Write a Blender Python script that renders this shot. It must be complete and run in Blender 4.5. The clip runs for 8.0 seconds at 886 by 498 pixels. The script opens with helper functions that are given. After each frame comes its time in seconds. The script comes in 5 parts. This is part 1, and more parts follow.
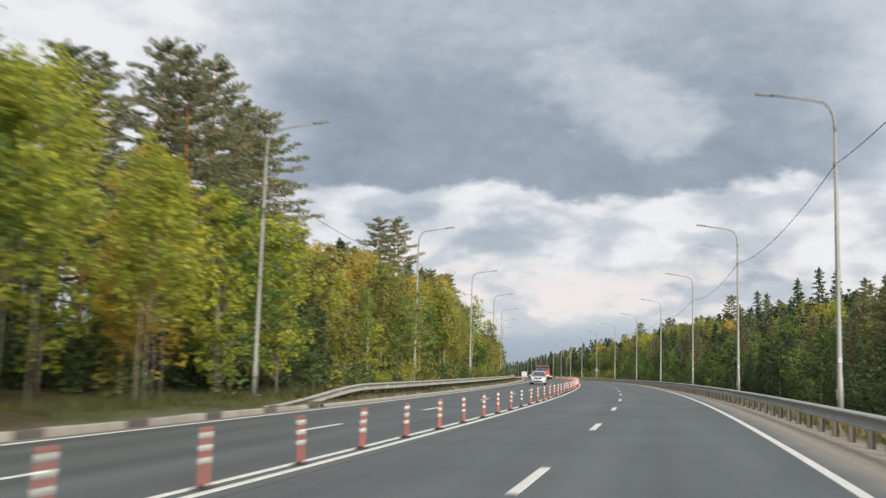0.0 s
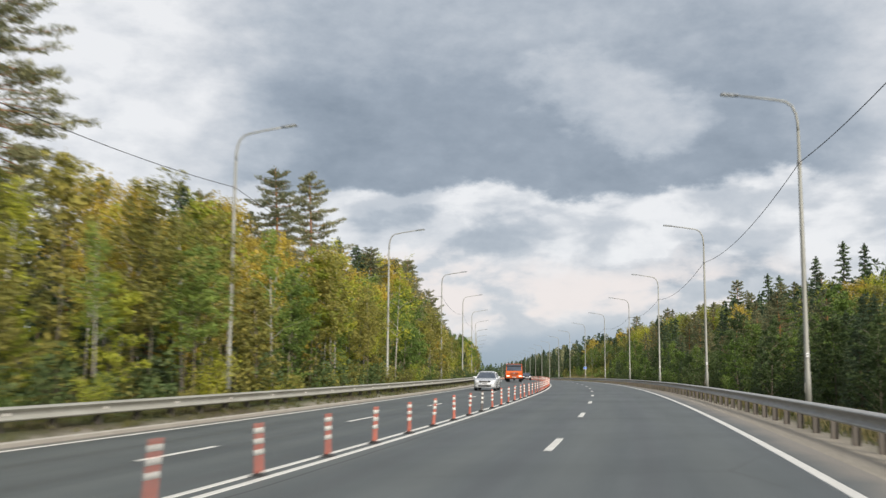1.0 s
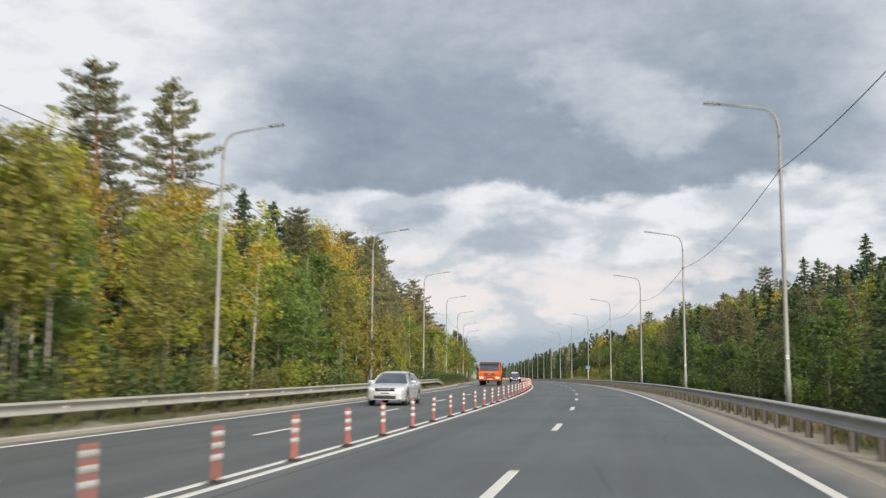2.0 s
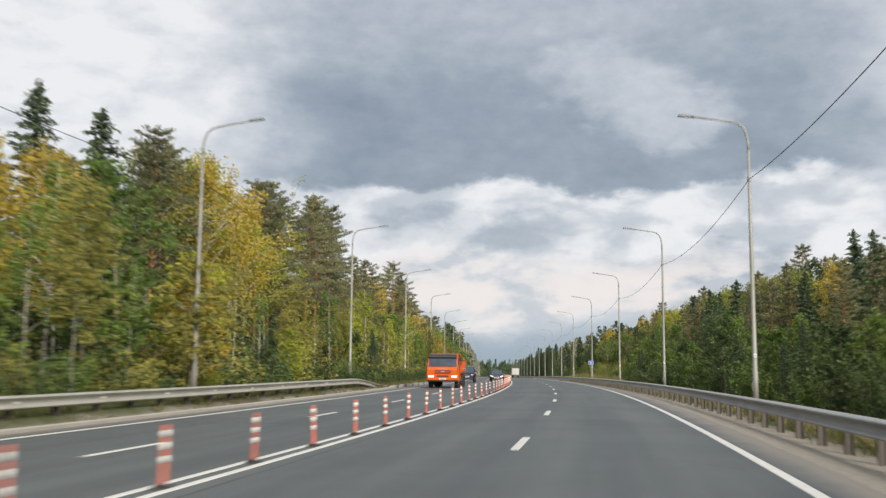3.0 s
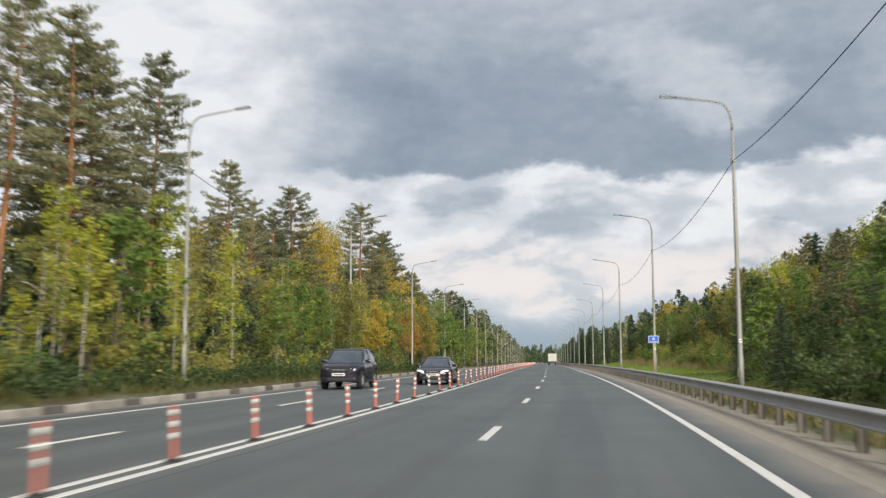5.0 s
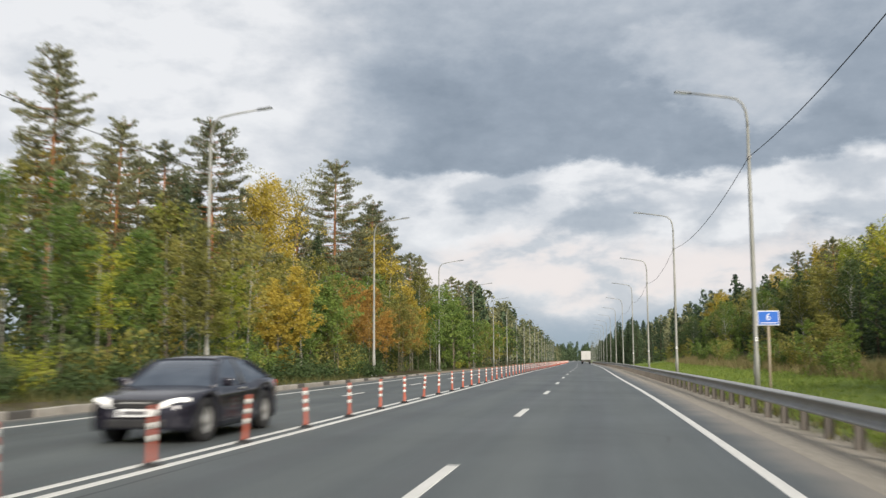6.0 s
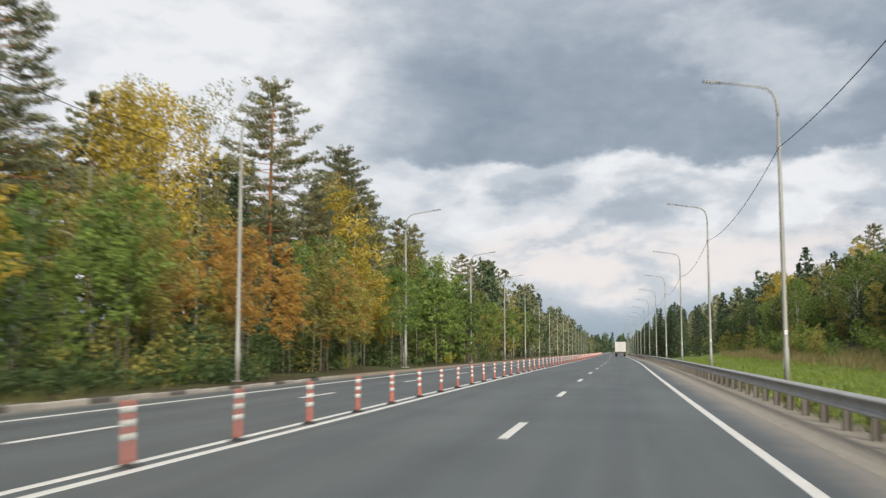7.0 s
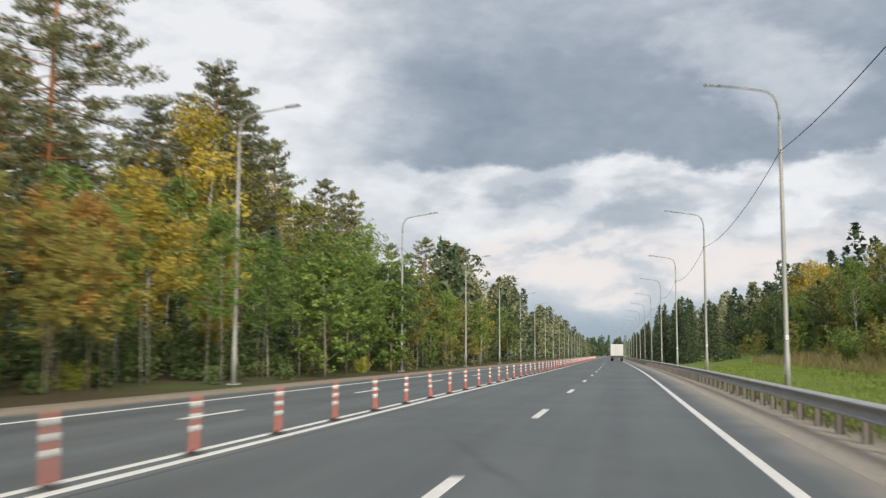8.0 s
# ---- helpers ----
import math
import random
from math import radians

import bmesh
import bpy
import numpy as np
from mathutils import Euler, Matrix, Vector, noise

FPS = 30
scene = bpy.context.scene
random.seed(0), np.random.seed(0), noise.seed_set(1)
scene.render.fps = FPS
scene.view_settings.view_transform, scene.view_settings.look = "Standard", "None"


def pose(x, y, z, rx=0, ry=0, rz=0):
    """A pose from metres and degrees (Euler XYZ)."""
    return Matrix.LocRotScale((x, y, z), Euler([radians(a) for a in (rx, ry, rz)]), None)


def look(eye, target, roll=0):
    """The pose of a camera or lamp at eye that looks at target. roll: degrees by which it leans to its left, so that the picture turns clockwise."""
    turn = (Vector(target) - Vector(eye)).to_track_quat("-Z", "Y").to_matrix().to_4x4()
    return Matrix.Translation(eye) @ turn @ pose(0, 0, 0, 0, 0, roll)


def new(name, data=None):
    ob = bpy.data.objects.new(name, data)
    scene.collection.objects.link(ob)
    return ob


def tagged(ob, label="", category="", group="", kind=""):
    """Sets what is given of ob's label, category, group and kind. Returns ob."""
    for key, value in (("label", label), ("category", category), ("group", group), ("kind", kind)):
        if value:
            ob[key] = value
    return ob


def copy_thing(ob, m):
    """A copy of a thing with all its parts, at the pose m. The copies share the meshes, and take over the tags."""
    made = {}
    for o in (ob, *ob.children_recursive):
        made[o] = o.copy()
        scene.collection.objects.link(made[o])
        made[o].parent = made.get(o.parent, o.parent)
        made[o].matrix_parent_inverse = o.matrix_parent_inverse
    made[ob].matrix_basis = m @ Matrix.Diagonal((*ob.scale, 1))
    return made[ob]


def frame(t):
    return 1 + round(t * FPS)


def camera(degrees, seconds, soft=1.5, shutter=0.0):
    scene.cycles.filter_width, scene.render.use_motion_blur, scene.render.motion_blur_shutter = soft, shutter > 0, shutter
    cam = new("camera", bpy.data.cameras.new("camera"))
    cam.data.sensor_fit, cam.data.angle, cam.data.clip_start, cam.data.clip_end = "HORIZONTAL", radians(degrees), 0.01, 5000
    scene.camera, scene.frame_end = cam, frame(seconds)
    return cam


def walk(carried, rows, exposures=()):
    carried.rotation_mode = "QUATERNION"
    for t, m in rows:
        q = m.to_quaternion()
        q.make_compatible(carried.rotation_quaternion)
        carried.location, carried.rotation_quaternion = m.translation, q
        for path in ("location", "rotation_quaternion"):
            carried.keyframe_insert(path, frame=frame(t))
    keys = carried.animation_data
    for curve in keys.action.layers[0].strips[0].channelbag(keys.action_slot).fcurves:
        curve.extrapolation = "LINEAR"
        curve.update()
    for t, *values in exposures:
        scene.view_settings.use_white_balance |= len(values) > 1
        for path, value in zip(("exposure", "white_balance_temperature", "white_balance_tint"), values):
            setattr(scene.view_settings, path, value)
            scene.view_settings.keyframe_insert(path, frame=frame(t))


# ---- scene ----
cam = camera(49.76, 8.0, soft=1.4, shutter=0.35)
PATH = [
    (0, pose(0.016, -0.004, 1.275, 96.978, -1.751, 0.588)),
    (0.5, pose(3.195, 14.352, 1.265, 97.119, -0.994, 0.533)),
    (1, pose(6.178, 28.769, 1.256, 97.097, -0.445, 0.515)),
    (1.5, pose(8.944, 43.247, 1.233, 97.114, -0.446, 0.869)),
    (3, pose(16.087, 87.001, 1.109, 96.886, -0.460, 1.745)),
    (3.5, pose(18.096, 101.681, 1.043, 96.664, -0.438, 2.197)),
    (4.0, pose(19.854, 116.414, 0.973, 96.460, -0.178, 2.712)),
    (4.5, pose(21.398, 131.191, 0.898, 96.188, 0.093, 3.720)),
    (6, pose(24.569, 175.771, 0.626, 95.975, 0.296, 6.969)),
    (6.5, pose(25.169, 190.698, 0.509, 95.768, 0.368, 8.259)),
    (7, pose(25.660, 205.648, 0.403, 95.435, 0.090, 9.066)),
    (7.5, pose(26.046, 220.621, 0.288, 95.413, -0.087, 9.212)),
    (8, pose(26.412, 235.614, 0.140, 95.598, -0.114, 8.866)),
]
walk(cam, PATH)

# ---- sky, sun and daylight ----
SUN_ELEVATION, SUN_AZIMUTH = radians(29), radians(154)
world = bpy.data.worlds.new("sky")
scene.world = world
world.use_nodes = True


class Nodes:
    """Short hand for building a node tree."""

    def __init__(self, tree):
        self.tree = tree
        tree.nodes.clear()

    def add(self, kind, inputs=None, **props):
        n = self.tree.nodes.new(kind)
        for key, value in props.items():
            if key == "operation":
                n.operation = value
            elif key == "blend_type":
                n.blend_type = value
            elif key == "data_type":
                n.data_type = value
            elif key == "vector_type":
                n.vector_type = value
            elif key == "sky_type":
                n.sky_type = value
            elif key == "noise_dimensions":
                n.noise_dimensions = value
            elif key == "interpolation_type":
                n.interpolation_type = value
            elif key == "feature":
                n.feature = value
            elif key == "bands_direction":
                n.bands_direction = value
        for key, value in (inputs or {}).items():
            sock = n.inputs[key]
            if isinstance(value, bpy.types.NodeSocket):
                self.tree.links.new(value, sock)
            else:
                sock.default_value = value
        return n

    def math(self, op, a, b=0.0, c=0.0):
        return self.add("ShaderNodeMath", {0: a, 1: b, 2: c}, operation=op).outputs[0]

    def ramp(self, fac, stops, smooth=False):
        n = self.add("ShaderNodeValToRGB", {"Fac": fac})
        n.color_ramp.interpolation = "EASE" if smooth else "LINEAR"
        els = n.color_ramp.elements
        while len(els) < len(stops):
            els.new(0.5)
        for e, (p, col) in zip(els, stops):
            e.position = p
            e.color = (*col, 1) if isinstance(col, tuple) else (col, col, col, 1)
        return n.outputs["Color"]

    def mix(self, fac, a, b, blend="MIX"):
        n = self.add("ShaderNodeMix", data_type="RGBA", blend_type=blend)
        for i, v in ((0, fac), (6, a), (7, b)):
            if isinstance(v, bpy.types.NodeSocket):
                self.tree.links.new(v, n.inputs[i])
            elif isinstance(v, tuple):
                n.inputs[i].default_value = (*v, 1)
            else:
                n.inputs[i].default_value = v
        return n.outputs[2]

    def noise(self, vec, scale, detail=4.0, rough=0.55, distortion=0.0):
        return self.add("ShaderNodeTexNoise", {"Vector": vec, "Scale": scale, "Detail": detail, "Roughness": rough, "Distortion": distortion})


def build_sky():
    w = Nodes(world.node_tree)
    sky = w.add("ShaderNodeTexSky", sky_type="NISHITA")
    sky.sun_disc, sky.sun_elevation, sky.sun_rotation = False, SUN_ELEVATION, SUN_AZIMUTH
    way = w.add("ShaderNodeTexCoord").outputs["Generated"]
    sep = w.add("ShaderNodeSeparateXYZ", {0: way})
    x, y, z = sep.outputs[0], sep.outputs[1], sep.outputs[2]
    az = w.math("MULTIPLY", w.math("ARCTAN2", x, y), 57.3)                 # degrees clockwise from north
    el = w.math("MULTIPLY", w.math("ARCSINE", w.math("MAXIMUM", z, 0.0)), 57.3)

    def plane(wide, tall, shift):
        return w.add("ShaderNodeCombineXYZ", {0: w.math("MULTIPLY_ADD", az, 1 / wide, shift), 1: w.math("MULTIPLY_ADD", el, 1 / tall, shift * 0.7), 2: shift}).outputs[0]

    def step(v, a, b):
        return w.add("ShaderNodeMapRange", {"Value": v, "From Min": a, "From Max": b}, interpolation_type="SMOOTHSTEP").outputs[0]

    def times(*vs):
        out = vs[0]
        for v in vs[1:]:
            out = w.math("MULTIPLY", out, v)
        return out

    def blob(a, e, wa, we):
        d = w.math("ADD", w.math("POWER", w.math("MULTIPLY", w.math("SUBTRACT", waz, a), 1 / wa), 2.0), w.math("POWER", w.math("MULTIPLY", w.math("SUBTRACT", wel, e), 1 / we), 2.0))
        return w.math("SUBTRACT", 1.0, step(d, 0.18, 1.0))

    # the wind tears the clouds: bend the sky's grid at two sizes
    n1 = w.add("ShaderNodeSeparateXYZ", {0: w.noise(plane(8.0, 4.6, 3.3), 1.0, 2.0, 0.5).outputs["Color"]})
    n2 = w.add("ShaderNodeSeparateXYZ", {0: w.noise(plane(2.6, 1.5, 7.1), 1.0, 5.0, 0.6).outputs["Color"]})
    waz = w.math("MULTIPLY_ADD", w.math("SUBTRACT", n1.outputs[0], 0.5), 9.0, w.math("MULTIPLY_ADD", w.math("SUBTRACT", n2.outputs[0], 0.5), 3.4, az))
    wel = w.math("MULTIPLY_ADD", w.math("SUBTRACT", n1.outputs[1], 0.5), 5.4, w.math("MULTIPLY_ADD", w.math("SUBTRACT", n2.outputs[1], 0.5), 2.8, el))
    puff = w.noise(plane(4.6, 2.2, 1.9), 1.0, 5.0, 0.5, 0.2).outputs["Fac"]
    fine = w.noise(plane(1.3, 0.75, 5.2), 1.0, 6.0, 0.6).outputs["Fac"]
    broad = w.noise(way, 1.6, 3.0, 0.5).outputs["Fac"]
    # light through the layer, growing towards the left and overhead
    t = w.math("MULTIPLY_ADD", broad, 0.45, 0.38)
    t = w.math("ADD", t, times(w.math("SUBTRACT", 1.0, step(waz, -22.0, -8.0)), step(waz, -60.0, -30.0), w.math('MULTIPLY_ADD', puff, 0.5, 0.0)))
    # the heavy bank, ragged below, with a thin place in it
    bank = times(step(wel, 10.0, 11.0), step(waz, -17.0, -7.5), w.math("SUBTRACT", 1.0, step(waz, 18.0, 27.0)), w.math("SUBTRACT", 1.0, w.math("MULTIPLY", step(wel, 15.0, 21.0), 0.42)), w.math("SUBTRACT", 1.0, step(wel, 26.0, 45.0)))
    hole = w.math("MULTIPLY", w.math("MAXIMUM", blob(8.6, 16.6, 4.6, 2.9), blob(11.6, 15.0, 5.0, 2.3)), 0.74)
    bank = times(bank, w.math("SUBTRACT", 1.0, hole))
    t = w.math("SUBTRACT", t, w.math("MULTIPLY", bank, 0.37))
    # below it: white rims, grey flat bellies
    under = times(w.math("SUBTRACT", 1.0, step(wel, 9.8, 10.8)), step(wel, 1.0, 4.0), step(waz, -16.0, -6.0))
    t = w.math("ADD", t, times(under, step(puff, 0.40, 0.60), 0.22))
    t = w.math("SUBTRACT", t, times(w.math("MAXIMUM", blob(-1.0, 7.9, 7.5, 1.5), blob(13.0, 6.3, 7.0, 1.0)), 0.16))
    t = w.math("ADD", t, w.math("MULTIPLY_ADD", puff, 0.34, w.math("MULTIPLY_ADD", fine, 0.20, -0.26)))
    cloud = w.ramp(t, [(0.12, (0.24, 0.29, 0.355)), (0.32, (0.335, 0.39, 0.462)), (0.50, (0.475, 0.525, 0.59)), (0.68, (0.65, 0.68, 0.725)), (0.90, (0.87, 0.88, 0.90))])
    # cream light low down, then blue-grey haze at the rim
    cream = times(step(wel, 2.2, 3.6), w.math("SUBTRACT", 1.0, step(wel, 5.4, 7.4)), step(az, -18.0, -4.0), w.math("SUBTRACT", 1.0, step(az, 14.0, 26.0)), step(puff, 0.40, 0.56))
    cloud = w.mix(w.math("MULTIPLY", cream, 0.85), cloud, (0.88, 0.81, 0.79))
    haze = w.ramp(w.math("MULTIPLY", el, 0.1), [(0.0, (0.33, 0.42, 0.50)), (0.16, (0.40, 0.48, 0.57)), (0.3, (0.55, 0.60, 0.66))])
    cloud = w.mix(w.math("SUBTRACT", 1.0, step(wel, 1.3, 3.4)), cloud, haze)
    a = w.add("ShaderNodeBackground", {"Color": sky.outputs[0], "Strength": 0.10})
    b = w.add("ShaderNodeBackground", {"Color": cloud, "Strength": CLOUD_LIGHT})
    m = w.add("ShaderNodeMixShader", {0: 0.95, 1: a.outputs[0], 2: b.outputs[0]})
    w.add("ShaderNodeOutputWorld", {"Surface": m.outputs[0]})


CLOUD_LIGHT = 1.0
build_sky()

sun = new("sun", bpy.data.lights.new("sun", "SUN"))
sun.data.energy, sun.data.angle, sun.data.color = 5.0, radians(28), (1.0, 0.92, 0.80)
sun.matrix_world = look(Vector((math.sin(SUN_AZIMUTH) * math.cos(SUN_ELEVATION), math.cos(SUN_AZIMUTH) * math.cos(SUN_ELEVATION), math.sin(SUN_ELEVATION))) * 100, (0, 0, 0))
scene.view_settings.exposure = 0.0


# ---- materials ----
def material(name, colour, rough=0.8, metal=0.0, grain=None, stain=None, bump=0.0, bump_scale=20.0, rand=0.0, island=0.0, spec=0.5, coords="Object"):
    """A surface with two scales of variation. grain, stain: (scale, strength, colour)."""
    mat = bpy.data.materials.new(name)
    mat.use_nodes = True
    n = Nodes(mat.node_tree)
    co = n.add("ShaderNodeTexCoord").outputs[coords]
    col = n.mix(0.0, colour, colour)
    for lay in (grain, stain):
        if lay:
            f = n.noise(co, lay[0], 5.0, 0.6).outputs["Fac"]
            f = n.ramp(f, [(0.35, 0.0), (0.68, lay[1])])
            col = n.mix(f, col, lay[2])
    if rand or island:
        r = n.add("ShaderNodeObjectInfo").outputs["Random"] if rand else n.add("ShaderNodeNewGeometry").outputs["Random Per Island"]
        amount = rand or island
        hsv = n.add("ShaderNodeHueSaturation", {"Value": n.math("MULTIPLY_ADD", r, amount, 1.0 - amount / 2), "Color": col})
        col = hsv.outputs[0]
    b = n.add("ShaderNodeBsdfPrincipled", {"Base Color": col, "Metallic": metal, "Specular IOR Level": spec})
    fr = n.noise(co, bump_scale * 0.31, 3.0).outputs["Fac"]
    n.tree.links.new(n.math("MULTIPLY_ADD", fr, 0.24, max(rough - 0.12, 0.02)), b.inputs["Roughness"])
    if bump:
        h = n.noise(co, bump_scale, 5.0, 0.65).outputs["Fac"]
        n.tree.links.new(n.add("ShaderNodeBump", {"Height": h, "Strength": bump, "Distance": 0.02}).outputs[0], b.inputs["Normal"])
    n.add("ShaderNodeOutputMaterial", {"Surface": b.outputs[0]})
    return mat


def leaf_material(name, a, b, c, through_light=0.35):
    """Foliage: each leaf and each tree varies between three colours; thin, so light passes through."""
    mat = bpy.data.materials.new(name)
    mat.use_nodes = True
    n = Nodes(mat.node_tree)
    isl = n.add("ShaderNodeNewGeometry").outputs["Random Per Island"]
    obj = n.add("ShaderNodeObjectInfo").outputs["Random"]
    co = n.add("ShaderNodeTexCoord").outputs["Object"]
    patch = n.noise(co, 0.55, 2.0).outputs["Fac"]
    f = n.math("ADD", n.math("MULTIPLY", isl, 0.5), n.math("MULTIPLY_ADD", obj, 0.35, n.math("MULTIPLY_ADD", patch, 0.5, -0.2)))
    col = n.ramp(f, [(0.15, a), (0.5, b), (0.9, c)])
    d = n.add("ShaderNodeBsdfPrincipled", {"Base Color": col, "Roughness": 0.6, "Specular IOR Level": 0.25})
    tr = n.add("ShaderNodeBsdfTranslucent", {"Color": col})
    m = n.add("ShaderNodeMixShader", {0: through_light, 1: d.outputs[0], 2: tr.outputs[0]})
    n.add("ShaderNodeOutputMaterial", {"Surface": m.outputs[0]})
    return mat


def bark_material(name, low, high, height, mark, mark_scale, stretch):
    """Bark that changes colour up the trunk, with plates or dark marks."""
    mat = bpy.data.materials.new(name)
    mat.use_nodes = True
    n = Nodes(mat.node_tree)
    co = n.add("ShaderNodeTexCoord").outputs["Object"]
    z = n.add("ShaderNodeSeparateXYZ", {0: co}).outputs[2]
    wob = n.noise(co, 1.2, 3.0).outputs["Fac"]
    f = n.ramp(n.math("ADD", n.math("DIVIDE", z, height), n.math("MULTIPLY_ADD", wob, 0.3, -0.15)), [(0.25, 0.0), (0.5, 1.0)])
    col = n.mix(f, low, high)
    st = n.add("ShaderNodeMapping", {"Vector": co, "Scale": stretch})
    k = n.noise(st.outputs[0], mark_scale, 5.0, 0.65).outputs["Fac"]
    col = n.mix(n.ramp(k, [(0.52, 0.0), (0.63, 0.85)]), col, mark)
    b = n.add("ShaderNodeBsdfPrincipled", {"Base Color": col, "Roughness": 0.9, "Specular IOR Level": 0.2})
    n.tree.links.new(n.add("ShaderNodeBump", {"Height": k, "Strength": 0.6, "Distance": 0.03}).outputs[0], b.inputs["Normal"])
    n.add("ShaderNodeOutputMaterial", {"Surface": b.outputs[0]})
    return mat


def asphalt_material():
    mat = bpy.data.materials.new("asphalt")
    mat.use_nodes = True
    n = Nodes(mat.node_tree)
    co = n.add("ShaderNodeTexCoord").outputs["UV"]       # u: metres across, v: metres along
    g = n.noise(co, 22.0, 6.0, 0.7).outputs["Fac"]
    st = n.add("ShaderNodeMapping", {"Vector": co, "Scale": (0.9, 0.05, 1.0)}).outputs[0]
    long = n.noise(st, 1.0, 4.0, 0.6).outputs["Fac"]
    pat = n.noise(co, 0.22, 4.0, 0.6).outputs["Fac"]
    col = n.ramp(g, [(0.3, (0.051, 0.061, 0.063)), (0.7, (0.089, 0.103, 0.105))])
    col = n.mix(n.ramp(long, [(0.38, 0.0), (0.66, 0.7)]), col, (0.104, 0.117, 0.116))
    col = n.mix(n.ramp(pat, [(0.45, 0.0), (0.75, 0.35)]), col, (0.047, 0.055, 0.058))
    # wheel tracks polish the surface
    u = n.add("ShaderNodeSeparateXYZ", {0: co}).outputs[0]
    tr = n.math("COSINE", n.math("MULTIPLY", n.math("ADD", u, 1.0), 3.35))
    worn = n.math("MULTIPLY", n.ramp(n.math("MULTIPLY_ADD", tr, 0.5, 0.5), [(0.45, 0.0), (0.95, 0.45)]), n.ramp(long, [(0.3, 0.35), (0.65, 1.0)]))
    col = n.mix(worn, col, (0.118, 0.132, 0.131))
    oil = n.ramp(n.math("MULTIPLY_ADD", tr, 0.5, 0.5), [(0.0, 0.35), (0.18, 0.0)])
    col = n.mix(oil, col, (0.055, 0.058, 0.06))
    wob = n.noise(co, 0.6, 5.0, 0.65).outputs["Fac"]
    uw = n.math("MULTIPLY_ADD", wob, 0.9, n.math("ADD", u, -0.45))
    dust = n.math("MAXIMUM", n.ramp(n.math("MULTIPLY", uw, 0.1), [(0.190, 0.0), (0.218, 0.45), (0.240, 0.95)]), n.ramp(n.math("MULTIPLY", uw, -0.05), [(0.562, 0.0), (0.585, 0.6), (0.60, 0.9)]))
    sand = n.ramp(g, [(0.3, (0.15, 0.132, 0.11)), (0.7, (0.27, 0.245, 0.21))])
    col = n.mix(dust, col, sand)
    seam_u = n.math("ABSOLUTE", n.math("ADD", n.math("MULTIPLY_ADD", n.noise(co, 0.5, 3.0).outputs["Fac"], 0.12, u), 4.47))
    seam = n.math("MULTIPLY", n.ramp(seam_u, [(0.014, 1.0), (0.03, 0.0)]), n.ramp(long, [(0.42, 0.0), (0.5, 0.75)]))
    col = n.mix(seam, col, (0.025, 0.025, 0.027))
    rough = n.math("MULTIPLY_ADD", tr, 0.05, n.math("MULTIPLY_ADD", pat, 0.2, 0.52))
    # thin cracks
    v = n.add("ShaderNodeTexVoronoi", {"Vector": n.mix(0.12, co, n.noise(co, 0.8, 3.0).outputs["Color"]), "Scale": 0.16}, feature="DISTANCE_TO_EDGE").outputs["Distance"]
    crack = n.math("MULTIPLY", n.ramp(v, [(0.0, 1.0), (0.006, 0.0)]), n.ramp(pat, [(0.5, 0.0), (0.6, 0.6)]))
    col = n.mix(crack, col, (0.04, 0.04, 0.042))
    b = n.add("ShaderNodeBsdfPrincipled", {"Base Color": col, "Roughness": rough, "Specular IOR Level": 0.5})
    n.tree.links.new(n.add("ShaderNodeBump", {"Height": g, "Strength": 0.35, "Distance": 0.01}).outputs[0], b.inputs["Normal"])
    n.add("ShaderNodeOutputMaterial", {"Surface": b.outputs[0]})
    return mat


def ground_material():
    """Grass, forest litter and sand, by place across the road."""
    mat = bpy.data.materials.new("ground")
    mat.use_nodes = True
    n = Nodes(mat.node_tree)
    uv = n.add("ShaderNodeTexCoord").outputs["UV"]
    u = n.add("ShaderNodeSeparateXYZ", {0: uv}).outputs[0]
    v = n.add("ShaderNodeSeparateXYZ", {0: uv}).outputs[1]
    wob = n.noise(uv, 0.35, 4.0, 0.6).outputs["Fac"]
    fine = n.noise(uv, 6.0, 6.0, 0.7).outputs["Fac"]
    uu = n.math("MULTIPLY_ADD", wob, 1.6, n.math("ADD", u, -0.8))
    grass = n.ramp(fine, [(0.3, (0.085, 0.13, 0.027)), (0.7, (0.185, 0.24, 0.055))])
    litter = n.ramp(fine, [(0.3, (0.04, 0.034, 0.02)), (0.7, (0.10, 0.08, 0.042))])
    sand = n.ramp(fine, [(0.3, (0.23, 0.208, 0.175)), (0.7, (0.38, 0.348, 0.298))])
    pat = n.noise(uv, 0.12, 4.0, 0.65).outputs["Fac"]
    weedy = n.mix(n.ramp(pat, [(0.42, 0.0), (0.6, 1.0)]), litter, (0.075, 0.092, 0.035))
    right_grass = n.math("MULTIPLY", n.ramp(n.math("MULTIPLY_ADD", v, 0.01, -1.0), [(0.82, 0.0), (0.95, 1.0)]), n.ramp(n.math("MULTIPLY", uu, 0.01), [(0.045, 0.0), (0.052, 1.0), (0.17, 1.0), (0.21, 0.0)]))
    col = n.mix(right_grass, weedy, grass)
    sandy = n.math("MULTIPLY", n.ramp(n.math("MULTIPLY_ADD", uu, 0.01, 0.5), [(0.366, 0.0), (0.372, 1.0), (0.376, 1.0), (0.53, 1.0), (0.541, 1.0), (0.548, 0.0)]), 1.0)
    col = n.mix(sandy, col, sand)
    b = n.add("ShaderNodeBsdfPrincipled", {"Base Color": col, "Roughness": 0.95, "Specular IOR Level": 0.15})
    n.tree.links.new(n.add("ShaderNodeBump", {"Height": fine, "Strength": 0.9, "Distance": 0.06}).outputs[0], b.inputs["Normal"])
    n.add("ShaderNodeOutputMaterial", {"Surface": b.outputs[0]})
    return mat


